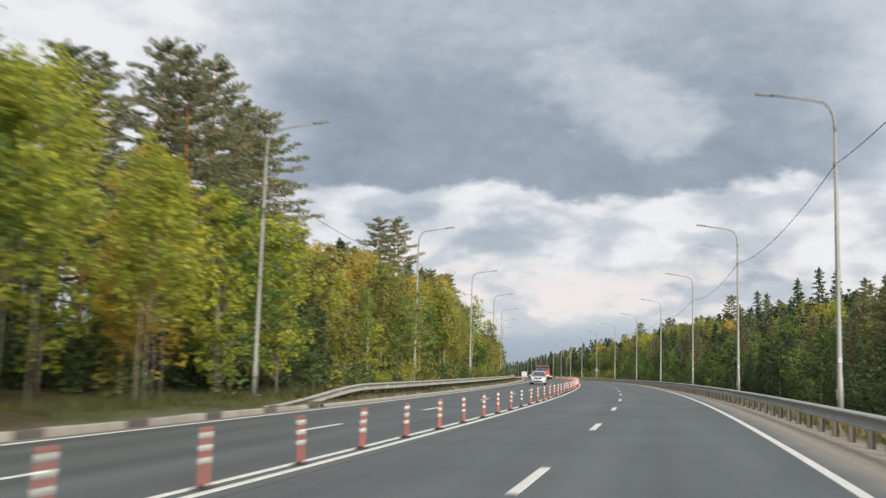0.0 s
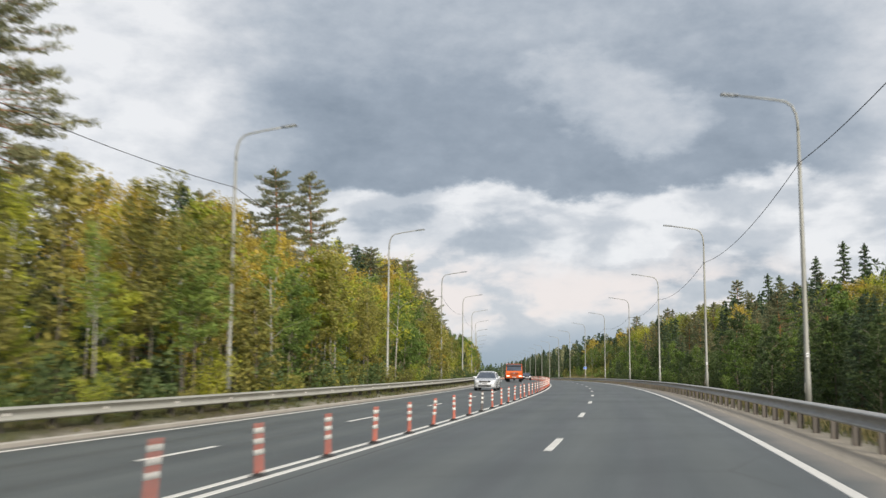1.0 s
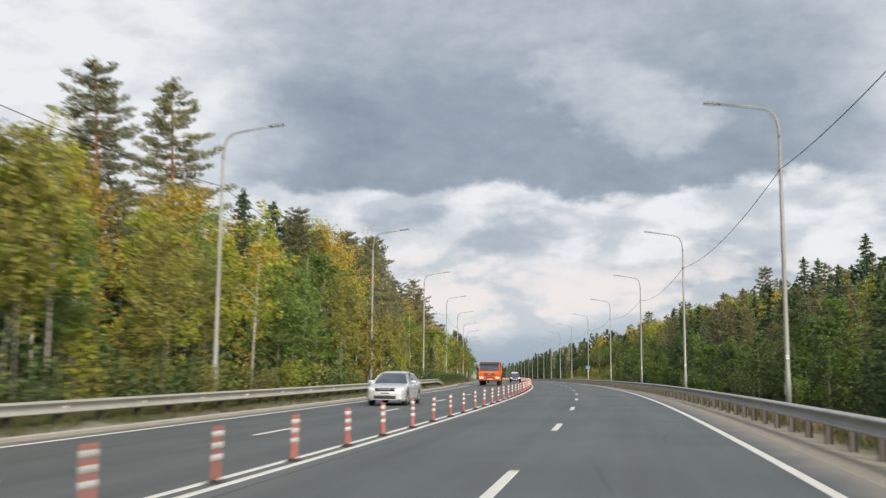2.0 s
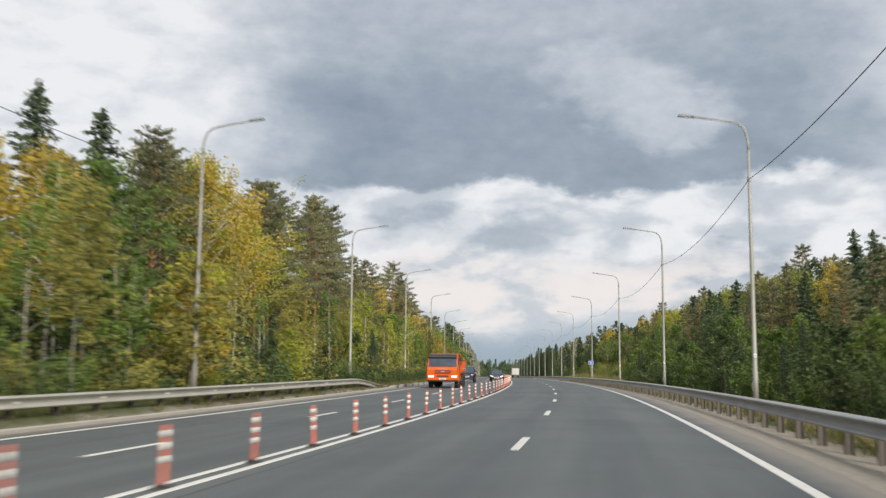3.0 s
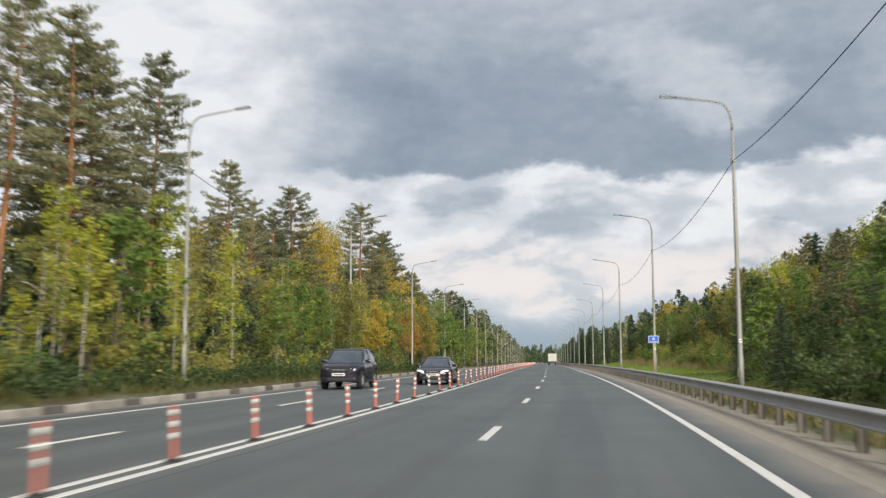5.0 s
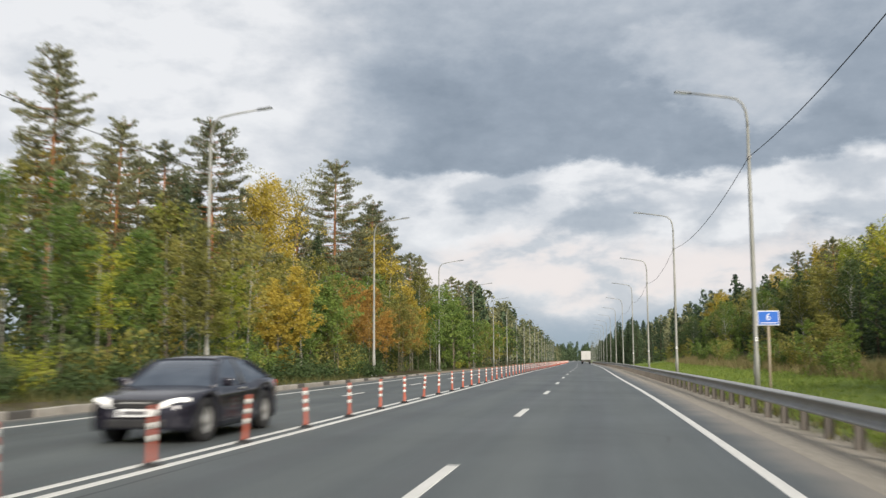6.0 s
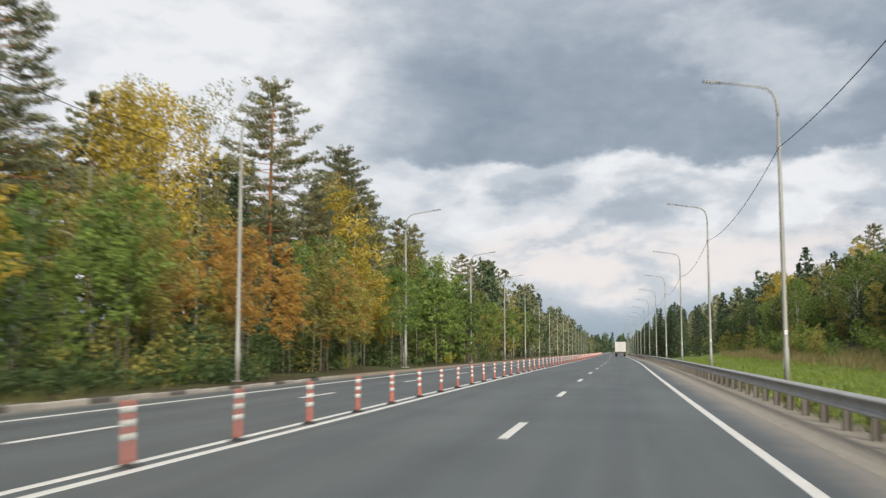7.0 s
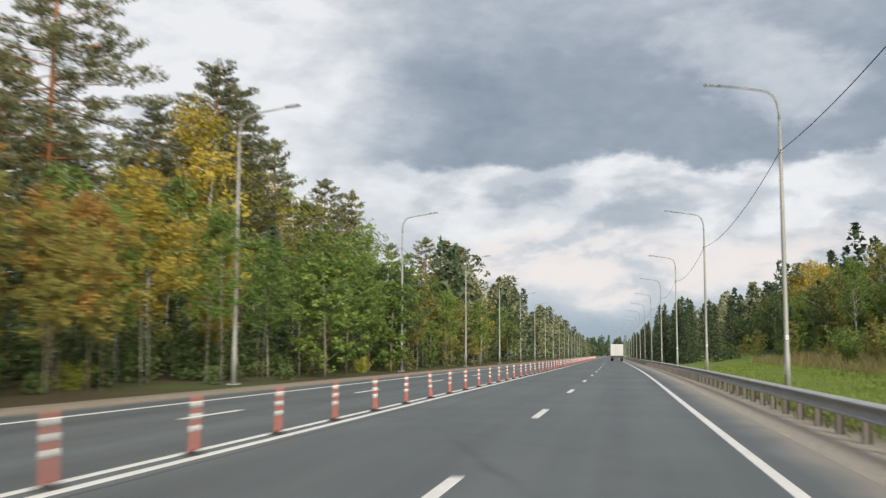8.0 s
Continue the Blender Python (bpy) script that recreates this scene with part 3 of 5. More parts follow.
# ---- flexible posts on the divider ----
def flexible_post(m, dark):
    post = thing("flexible_post", m, "dark dirt-stained flexible post with white bands" if dark else "orange flexible post with white reflective bands", "delineator post", "flexible posts on the divider")
    body = POST_DARK if dark else POST_RED
    v, f = tube([(0, 0, 0.0), (0, 0, 0.022), (0, 0, 0.045), (0, 0, 0.05)], [0.115, 0.11, 0.07, 0.05], 12)
    link("base", mesh_of("base", v, f, RUBBER_BLACK), post, "black rubber foot")
    v, f = tube([(0, 0, 0.04), (0, 0, 0.09), (0, 0, 0.25), (0, 0, 0.655), (0, 0, 0.675), (0, 0, 0.683)], [0.046, 0.034, 0.032, 0.032, 0.028, 0.017], 12)
    link("body", mesh_of("body", v, f, body, True), post)
    for z in (0.275, 0.415, 0.552):
        v, f = tube([(0, 0, z), (0, 0, z + 0.07)], [0.0342, 0.0342], 12)
        link("band", mesh_of("band", v, f, POST_WHITE, True), post)
    return post


orange_post = dark_post = None
rng = random.Random(11)
for k in range(-7, 178):
    s = 12.75 + 2.858 * k + float(np.interp(k, (40, 64, 90), (0.0, 1.0, 1.2)))
    dark = k in (8, 17, 44, 58)
    lean = rng.uniform(-2.0, 2.0) if rng.random() < 0.8 else rng.uniform(-6, 6)
    p = on_road(s, divider(s) + rng.uniform(-0.02, 0.02), 0.002)
    m = pose(p.x, p.y, p.z, lean, rng.uniform(-2, 2), rng.uniform(0, 360))
    if dark:
        dark_post = copy_thing(dark_post, m) if dark_post else flexible_post(m, True)
    else:
        orange_post = copy_thing(orange_post, m) if orange_post else flexible_post(m, False)


# ---- kilometre sign ----
def text_mesh(body, size, mat, depth=0.004):
    cu = bpy.data.curves.new("text", "FONT")
    cu.body, cu.size, cu.extrude, cu.align_x, cu.align_y = body, size, depth, "CENTER", "CENTER"
    tmp = bpy.data.objects.new("text", cu)
    me = bpy.data.meshes.new_from_object(tmp)
    bpy.data.objects.remove(tmp)
    bpy.data.curves.remove(cu)
    me.materials.clear()
    me.materials.append(mat)
    return me


def kilometre_sign():
    m = road_pose(206, 4.85, 0.0, 0.0, ground=True)
    sign = thing("kilometre_sign", m, "small blue kilometre sign with white border on a rusty post", "road sign")
    v, f = tube([(0, 0, -0.1), (0, 0, 2.75)], [0.035, 0.035], 10)
    link("post", mesh_of("post", v, f, SIGN_POST, True), sign)
    bm = bmesh.new()
    box(bm, (0.60, 0.02, 0.42), (0, -0.05, 2.55), 0.008)
    plate = part("plate", bm, SIGN_WHITE, sign)
    bm = bmesh.new()
    box(bm, (0.55, 0.006, 0.37), (0, -0.063, 2.55), 0.002)
    part("face", bm, SIGN_BLUE, plate)
    link("numeral", text_mesh("6", 0.28, SIGN_WHITE), plate, m=pose(0, -0.068, 2.575, 90, 0, 0))
    bm = bmesh.new()
    box(bm, (0.44, 0.006, 0.022), (0, -0.067, 2.415))
    part("bar", bm, SIGN_WHITE, plate)


kilometre_sign()

# ---- vehicles ----
ORANGE = material("orange_truck_paint", (0.58, 0.098, 0.006), 0.4, grain=(3.0, 0.3, (0.46, 0.08, 0.010)), stain=(0.9, 0.45, (0.46, 0.095, 0.02)), spec=0.35)
NAVY_PLASTIC = material("dark_blue_plastic", (0.022, 0.028, 0.04), 0.45, grain=(6.0, 0.3, (0.05, 0.055, 0.065)))
BLACK_PLASTIC = material("black_plastic", (0.022, 0.022, 0.024), 0.55, grain=(8.0, 0.35, (0.05, 0.048, 0.045)))
CHASSIS = material("dusty_chassis", (0.055, 0.053, 0.05), 0.75, grain=(6.0, 0.45, (0.12, 0.11, 0.095)), bump=0.2)
RIM_GREY = material("wheel_rim", (0.42, 0.42, 0.41), 0.5, 0.4, grain=(8.0, 0.4, (0.25, 0.24, 0.22)))
GLASS_DARK = material("tinted_glass", (0.03, 0.04, 0.05), 0.12, 0.0, grain=(2.0, 0.3, (0.07, 0.085, 0.10)), spec=1.0)
# blue-grey base and patches paint part of the sky's reflection into the glass
WINDSCREEN = material("sky_tinted_windscreen", (0.05, 0.065, 0.09), 0.10, 0.3, grain=(1.5, 0.5, (0.13, 0.155, 0.19)), spec=1.0)
BLACK_PAINT = material("black_car_paint", (0.017, 0.016, 0.026), 0.16, 0.25, grain=(4.0, 0.3, (0.035, 0.034, 0.045)), spec=1.0)
SILVER_PAINT = material("silver_car_paint", (0.62, 0.64, 0.67), 0.28, 0.45, grain=(4.0, 0.25, (0.5, 0.51, 0.53)))
WHITE_PANEL = material("white_box_panel", (0.56, 0.555, 0.535), 0.55, grain=(2.0, 0.35, (0.47, 0.46, 0.44)), stain=(0.6, 0.3, (0.55, 0.53, 0.5)))
PLATE = material("number_plate", (0.75, 0.76, 0.77), 0.4, grain=(10.0, 0.3, (0.6, 0.6, 0.6)))
BAR_GREY = material("plate_bar", (0.10, 0.10, 0.11), 0.5, grain=(10.0, 0.3, (0.16, 0.16, 0.16)))
RED_LENS = material("red_lens", (0.45, 0.02, 0.015), 0.25, grain=(10.0, 0.3, (0.3, 0.015, 0.012)))


def lit_lens():
    mat = bpy.data.materials.new("lit_headlight")
    mat.use_nodes = True
    n = Nodes(mat.node_tree)
    co = n.add("ShaderNodeTexCoord").outputs["Object"]
    f = n.ramp(n.noise(co, 9.0, 3.0).outputs["Fac"], [(0.35, 0.6), (0.65, 1.0)])
    b = n.add("ShaderNodeBsdfPrincipled", {"Base Color": (0.8, 0.8, 0.78, 1), "Roughness": 0.15, "Emission Color": (1.0, 0.95, 0.86, 1)})
    n.tree.links.new(n.math("MULTIPLY", f, 0.9), b.inputs["Emission Strength"])
    n.add("ShaderNodeOutputMaterial", {"Surface": b.outputs[0]})
    return mat


HEADLIGHT = lit_lens()


def wheel(parent, x, y, r, w, rim_mat=RIM_GREY, dual=False):
    """A wheel whose axle runs along x, with tyre, rim and hub."""
    n = 28
    prof = [(-w / 2, r * 0.62), (-w / 2, r * 0.90), (-w * 0.42, r * 0.98), (-w * 0.2, r), (w * 0.2, r), (w * 0.42, r * 0.98), (w / 2, r * 0.90), (w / 2, r * 0.62)]
    V, F = [], []
    for k in range(n):
        t = 2 * math.pi * k / n
        for a, q in prof:
            V.append((x + a, y + q * math.cos(t), r + q * math.sin(t)))
    m = len(prof)
    for k in range(n):
        for i in range(m):
            j = (i + 1) % m
            F.append((k * m + i, k * m + j, ((k + 1) % n) * m + j, ((k + 1) % n) * m + i))
    tyre = link("wheel", mesh_of("tyre", V, F, RUBBER_BLACK, True), parent)
    side = 1 if x > 0 else -1
    V, F = [], []
    for k in range(n):
        t = 2 * math.pi * k / n
        for a, q in ((w * 0.36, r * 0.64), (w * 0.40, r * 0.56), (w * 0.16 if not dual else -w * 0.1, r * 0.46), (w * 0.22, r * 0.2), (w * 0.42, r * 0.16), (w * 0.42, 0.01)):
            V.append((x + side * a, y + q * math.cos(t), r + q * math.sin(t)))
    m = 6
    for k in range(n):
        for i in range(m - 1):
            F.append((k * m + i, k * m + i + 1, ((k + 1) % n) * m + i + 1, ((k + 1) % n) * m + i))
    link("rim", mesh_of("rim", V, F, rim_mat, True), tyre)
    return tyre


def slab(profile_pts, x0, x1, bevel=0.0, top_in=0.0, z_break=0.0):
    """A side profile (y, z) drawn out across x0..x1; above z_break it leans inwards by top_in."""
    bm = bmesh.new()
    zmax = max(p[1] for p in profile_pts)

    def lean(z):
        return top_in * max(0.0, (z - z_break) / max(zmax - z_break, 1e-6))

    a = [bm.verts.new((x0 + lean(z), y, z)) for y, z in profile_pts]
    b = [bm.verts.new((x1 - lean(z), y, z)) for y, z in profile_pts]
    bm.faces.new(a)
    bm.faces.new(list(reversed(b)))
    n = len(a)
    for i in range(n):
        j = (i + 1) % n
        bm.faces.new((a[j], a[i], b[i], b[j]))
    bmesh.ops.recalc_face_normals(bm, faces=bm.faces)
    if bevel:
        es = [e for e in bm.edges if abs(abs(e.verts[0].co.x - e.verts[1].co.x)) < 1e-3 or len(e.link_faces) == 2 and e.calc_face_angle(0) > 0.5]
        bmesh.ops.bevel(bm, geom=es, offset=bevel, segments=2, affect="EDGES", profile=0.5, clamp_overlap=True)
    return bm


def boxed(size, centre, bevel=0.0, taper=1.0):
    return box(bmesh.new(), size, centre, bevel, taper)


def arch(y, r, z, n=7):
    """Points round a wheel opening, front to back."""
    return [(y - r * math.cos(math.pi * k / n), z + r * math.sin(math.pi * k / n)) for k in range(n + 1)]


def curve(points, x):
    """Smooth line through (x, value) points."""
    return float(np.interp(x, [p[0] for p in points], [p[1] for p in points]))


def loft(sections, close_ends=True):
    """A skin over cross sections (lists of points of equal length)."""
    bm = bmesh.new()
    rows = [[bm.verts.new(p) for p in sec] for sec in sections]
    n = len(rows[0])
    for r0, r1 in zip(rows[:-1], rows[1:]):
        for i in range(n - 1):
            bm.faces.new((r0[i], r0[i + 1], r1[i + 1], r1[i]))
    if close_ends:
        bm.faces.new(list(reversed(rows[0])))
        bm.faces.new(rows[-1])
    bmesh.ops.recalc_face_normals(bm, faces=bm.faces)
    return bm


def mirrored(half):
    """A half section from the outside in, completed on the other side."""
    return [(-x, y, z) for x, y, z in half] + [(x, y, z) for x, y, z in reversed(half)]


DECK = {False: [(0, 0.46), (0.015, 0.50), (0.05, 0.545), (0.12, 0.59), (0.20, 0.62), (0.27, 0.645), (0.5, 0.66), (0.85, 0.70), (0.965, 0.70), (1, 0.62)],
        True: [(0, 0.50), (0.015, 0.55), (0.05, 0.60), (0.12, 0.62), (0.20, 0.635), (0.28, 0.645), (0.5, 0.65), (0.9, 0.66), (0.985, 0.66), (1, 0.60)]}
ROOF = {False: [(0.25, 0.63), (0.32, 0.78), (0.38, 0.895), (0.43, 0.955), (0.49, 0.99), (0.56, 1.0), (0.64, 0.985), (0.72, 0.94), (0.80, 0.86), (0.87, 0.76), (0.92, 0.70)],
        True: [(0.265, 0.635), (0.32, 0.78), (0.37, 0.905), (0.41, 0.965), (0.47, 0.99), (0.6, 1.0), (0.75, 0.995), (0.88, 0.975), (0.93, 0.93), (0.96, 0.80), (0.985, 0.66)]}
PLAN = [(0, 0.74), (0.012, 0.85), (0.04, 0.935), (0.10, 0.985), (0.2, 1.0), (0.8, 1.0), (0.93, 0.97), (0.98, 0.91), (1, 0.82)]


def car(name, m, paint, L, W, H, label, suv, lights=True):
    """A passenger car; its front looks along -y."""
    c = thing(name, m, label, "car")
    r = 0.37 if suv else 0.325
    g = 0.25 if suv else 0.18
    f, b = -L / 2, L / 2
    fw, bw = f + 0.185 * L, b - 0.195 * L

    def floor_at(y):
        z = g + 0.06 * max(0.0, 1 - (y - f) / 0.25)
        for yw in (fw, bw):
            if abs(y - yw) < r * 1.16:
                z = max(z, r + math.sqrt((r * 1.16) ** 2 - (y - yw) ** 2))
        return z

    stations = sorted({0, 0.006, 0.015, 0.03, 0.05, 0.08, 0.975, 0.99, 1.0} | {k / 44 for k in range(4, 43)})
    secs = []
    for t in stations:
        y = f + t * L
        w, zb, zt = W / 2 * curve(PLAN, t), floor_at(f + t * L), H * curve(DECK[suv], t)
        d = max(zt - zb, 0.05)
        secs.append(mirrored([(w * 0.70, y, zb), (w * 0.965, y, zb), (w, y, zb + 0.16 * d), (w, y, zb + 0.50 * d), (w * 0.985, y, zb + 0.74 * d), (w * 0.945, y, zb + 0.92 * d), (w * 0.86, y, zt), (w * 0.45, y, zt + 0.012 * H)]))
    body = part("body", loft(secs), paint, c, smooth_shade=True)
    ys = sorted({p[0] for p in ROOF[suv]} | {0.45, 0.52, 0.6, 0.68, 0.76})

    def cabin(t, out):
        y, z = f + t * L, H * curve(ROOF[suv], t)
        wb = W / 2 * (0.93 - 0.05 * max(0.0, (t - 0.7) / 0.3))
        k = max(0.0, (z / H - 0.63) / 0.37)
        wt = wb - (0.10 if suv else 0.15) * W * k
        return y, z, wb + out, wt + out

    secs = []
    for t in ys:
        y, z, wb, wt = cabin(t, 0.0)
        secs.append(mirrored([(wb, y, 0.60 * H), (wb * 0.55 + wt * 0.45, y, 0.55 * z + 0.27 * H), (wt, y, z - 0.03), (wt * 0.8, y, z - 0.006), (wt * 0.4, y, z)]))
    part("glasshouse", loft(secs), WINDSCREEN, c, "dark car windows with sky reflection in their colour", smooth_shade=True)
    secs = []
    for t in [t for t in ys if (0.42 <= t <= 0.76 if not suv else 0.40 <= t <= 0.94)]:
        y, z, wb, wt = cabin(t, 0.008)
        secs.append(mirrored([(wt + 0.004, y, z - 0.055), (wt, y, z - 0.02), (wt * 0.8, y, z + 0.006), (wt * 0.4, y, z + 0.014)]))
    part("roof", loft(secs), paint, c, smooth_shade=True)
    front = [t for t in ys if t <= 0.43]
    back = [t for t in ys if t >= (0.72 if not suv else 0.88)]
    mid = 0.55 if not suv else 0.58
    for sx in (-1, 1):
        for run in (front, back):
            v, q = tube([(sx * cabin(t, 0.0)[3], cabin(t, 0)[0], cabin(t, 0)[1] - 0.02) for t in run], 0.034, 6)
            link("pillar", mesh_of("pillar", v, q, paint, True), c)
        y, z, wb, wt = cabin(mid, 0.0)
        v, q = tube([(sx * wb, y, 0.64 * H), (sx * (wt + 0.005), y + 0.05, z - 0.05)], [0.04, 0.03], 6)
        link("pillar", mesh_of("pillar", v, q, BLACK_PLASTIC), c)
        part("mirror", boxed((0.20, 0.11, 0.13), (sx * (W / 2 + 0.07), f + 0.315 * L, 0.69 * H), 0.04), paint, c)
        bm = bmesh.new()
        bmesh.ops.create_uvsphere(bm, u_segments=14, v_segments=9, radius=1.0)
        size = (0.20, 0.09, 0.075) if suv else (0.24, 0.10, 0.07)
        bmesh.ops.transform(bm, matrix=Matrix.Translation((sx * (W / 2 - 0.27), f + 0.125, (0.50 if suv else 0.475) * H)) @ Matrix.Rotation(sx * 0.52, 4, "Z") @ Matrix.Rotation(-sx * (0.05 if suv else 0.22), 4, "Y") @ Matrix.Diagonal((*size, 1)), verts=bm.verts)
        part("headlight", bm, HEADLIGHT if lights else PLATE, c, "lit headlight" if lights else "clear headlight", smooth_shade=True)
        part("fog_light", boxed((0.22, 0.05, 0.07), (sx * (W / 2 - 0.30), f + 0.03, 0.285 * H), 0.02), PLATE, c)
        part("tail_light", boxed((0.24, 0.07, 0.18), (sx * (W / 2 - 0.22), b - 0.05, 0.58 * H), 0.02), RED_LENS, c)
        part("door_handle", boxed((0.03, 0.17, 0.028), (sx * (W / 2 - 0.008), f + 0.53 * L, 0.59 * H), 0.008), RIM_GREY, c)
        part("door_seam", boxed((0.012, 0.014, 0.34 * H), (sx * (W / 2 - 0.003), f + 0.575 * L, 0.42 * H)), BLACK_PLASTIC, c)
        for y in (fw, bw):
            wheel(c, sx * (W / 2 - 0.12), y, r, 0.21)
    part("grille", boxed((0.50 * W, 0.06, 0.12), (0, f + 0.005, 0.475 * H), 0.02), BLACK_PLASTIC, c)
    part("grille_bar", boxed((0.30 * W, 0.03, 0.022), (0, f - 0.022, 0.485 * H), 0.008), RIM_GREY, c, "chrome grille bar")
    part("lower_intake", boxed((0.56 * W, 0.06, 0.13), (0, f + 0.005, 0.255 * H), 0.03), BLACK_PLASTIC, c)
    p = part("number_plate", boxed((0.50, 0.02, 0.11), (0, f - 0.03, 0.375 * H), 0.004), PLATE, c)
    part("bar", boxed((0.38, 0.006, 0.05), (0, f - 0.042, 0.375 * H)), BAR_GREY, p)
    part("underbody", boxed((W - 0.36, L * 0.84, 0.16), (0, 0, g + 0.14), 0.03), CHASSIS, c)
    return c


def dump_truck(m):
    """Front looks along -y; 2.35 wide, 6.9 long."""
    t = thing("dump_truck", m, "orange three-axle dump truck with black visor, headlights on", "truck")
    W = 2.32
    part("chassis", boxed((0.85, 6.5, 0.26), (0, 3.45, 0.82), 0.02), CHASSIS, t)
    cab = [(0.0, 0.72), (-0.02, 1.35), (0.06, 1.62), (0.22, 2.42), (0.34, 2.56), (1.62, 2.56), (1.68, 2.4), (1.68, 0.95), (1.55, 0.95)] + [(y, z) for y, z in reversed(arch(1.02, 0.60, 0.62))][:-1] + [(0.36, 0.60)]
    part("cab", slab(cab, -W / 2, W / 2, 0.05, 0.09, 1.5), ORANGE, t, "orange painted cab")
    ws = slab([(0.025, 1.64), (0.17, 2.30), (0.25, 2.30), (0.11, 1.64)], -W / 2 + 0.10, W / 2 - 0.10, 0.01, 0.06, 1.64)
    part("windscreen", ws, WINDSCREEN, t, "dark windscreen")
    vis = slab([(0.13, 2.31), (0.0, 2.34), (0.03, 2.46), (0.14, 2.57), (0.36, 2.60), (0.36, 2.36)], -W / 2 + 0.10, W / 2 - 0.10, 0.02, 0.05, 2.34)
    part("sun_visor", vis, NAVY_PLASTIC, t, "dark blue sun visor")
    for sx in (-1, 1):
        part("side_window", boxed((0.03, 0.82, 0.55), (sx * (W / 2 - 0.045), 0.92, 2.0), 0.012), GLASS_DARK, t)
        part("door_seam", boxed((0.012, 0.02, 1.3), (sx * (W / 2 - 0.012), 1.42, 1.75)), BLACK_PLASTIC, t)
        mir = part("mirror", boxed((0.10, 0.14, 0.46), (sx * (W / 2 + 0.20), 0.10, 2.0), 0.03), BLACK_PLASTIC, t)
        v, f = tube([(sx * (W / 2 - 0.02), 0.22, 2.32), (sx * (W / 2 + 0.20), 0.10, 2.26), (sx * (W / 2 + 0.20), 0.10, 1.7), (sx * (W / 2 - 0.02), 0.2, 1.68)], 0.014, 6)
        link("mirror_arm", mesh_of("mirror_arm", v, f, BLACK_PLASTIC), mir)
        part("headlight", boxed((0.42, 0.08, 0.15), (sx * 0.86, -0.085, 0.885), 0.03), HEADLIGHT, t, "lit headlight")
        part("mudguard", slab([(0.46, 0.55), (0.40, 0.95), (0.62, 1.24), (1.42, 1.24), (1.64, 0.95), (1.60, 0.55), (1.52, 0.55), (1.56, 0.93), (1.38, 1.16), (0.66, 1.16), (0.48, 0.93), (0.54, 0.55)], sx * W / 2 - 0.03 if sx > 0 else -W / 2 - 0.03, sx * W / 2 + 0.03 if sx > 0 else -W / 2 + 0.03), ORANGE, t)
        part("step", boxed((0.24, 0.36, 0.05), (sx * (W / 2 - 0.14), 0.30, 0.50), 0.012), BLACK_PLASTIC, t)
        part("fuel_tank", boxed((0.48, 1.15, 0.52), (sx * 0.82, 2.55, 0.74), 0.09), CHASSIS, t)
        wheel(t, sx * 0.98, 1.02, 0.50, 0.30)
        wheel(t, sx * 0.90, 4.65, 0.50, 0.52, dual=True)
        wheel(t, sx * 0.90, 5.85, 0.50, 0.52, dual=True)
    part("bumper", boxed((W + 0.04, 0.30, 0.42), (0, 0.06, 0.80), 0.06), ORANGE, t, "orange front bumper")
    part("lower_grille", boxed((0.86, 0.06, 0.12), (0, -0.08, 0.92), 0.02), BLACK_PLASTIC, t)
    for z in (1.12, 1.23, 1.34):
        part("grille_slot", boxed((1.20, 0.06, 0.055), (0, -0.015, z), 0.015), BLACK_PLASTIC, t)
    part("badge", boxed((0.26, 0.03, 0.08), (0, -0.05, 1.27), 0.02), RIM_GREY, t)
    part("trim_strip", boxed((0.72, 0.025, 0.03), (0, 0.0, 1.46), 0.008), RIM_GREY, t)
    p = part("number_plate", boxed((0.52, 0.02, 0.115), (0, -0.10, 0.70), 0.004), PLATE, t)
    part("bar", boxed((0.4, 0.006, 0.06), (0, -0.113, 0.70)), BAR_GREY, p)
    for sx in (-0.5, 0.45):
        v, f = tube([(sx, 0.015, 1.66), (sx + 0.42, 0.075, 1.80)], [0.012, 0.008], 5)
        link("wiper", mesh_of("wiper", v, f, BLACK_PLASTIC), t)
    # tipping body
    bw, y0, y1, z0, z1 = 2.26, 2.95, 6.85, 1.20, 2.16
    part("tipper_floor", boxed((bw, y1 - y0, 0.10), (0, (y0 + y1) / 2, z0), 0.02), ORANGE, t)
    for sx in (-1, 1):
        side = part("tipper_side", boxed((0.07, y1 - y0, z1 - z0), (sx * (bw / 2 - 0.035), (y0 + y1) / 2, (z0 + z1) / 2), 0.015), ORANGE, t)
        for k in range(7):
            part("rib", boxed((0.03, 0.06, z1 - z0 - 0.1), (sx * (bw / 2 + 0.006), y0 + 0.3 + k * 0.555, (z0 + z1) / 2), 0.01), ORANGE, side)
        part("top_rail", boxed((0.11, y1 - y0, 0.08), (sx * (bw / 2 - 0.01), (y0 + y1) / 2, z1), 0.02), ORANGE, side)
        part("lower_rail", boxed((0.06, y1 - y0, 0.022), (sx * (bw / 2 + 0.005), (y0 + y1) / 2, z0 + 0.28), 0.008), PLATE, side)
    head = slab([(y0 - 0.05, z0 - 0.02), (y0 - 0.10, 2.10), (y0 - 0.95, 2.58), (y0 - 0.94, 2.65), (y0 - 0.12, 2.60), (y0 + 0.12, z1), (y0 + 0.05, z0 - 0.02)], -bw / 2, bw / 2, 0.015)
    part("headboard", head, ORANGE, t)
    part("tailgate", boxed((bw, 0.07, z1 - z0), (0, y1, (z0 + z1) / 2), 0.015), ORANGE, t)
    part("spare_gear", boxed((1.5, 0.34, 1.0), (0, 2.05, 1.45), 0.06), CHASSIS, t)
    v, f = tube([(0.92, 1.95, 0.9), (0.92, 1.95, 2.3), (0.92, 2.02, 2.42)], [0.07, 0.07, 0.06], 10)
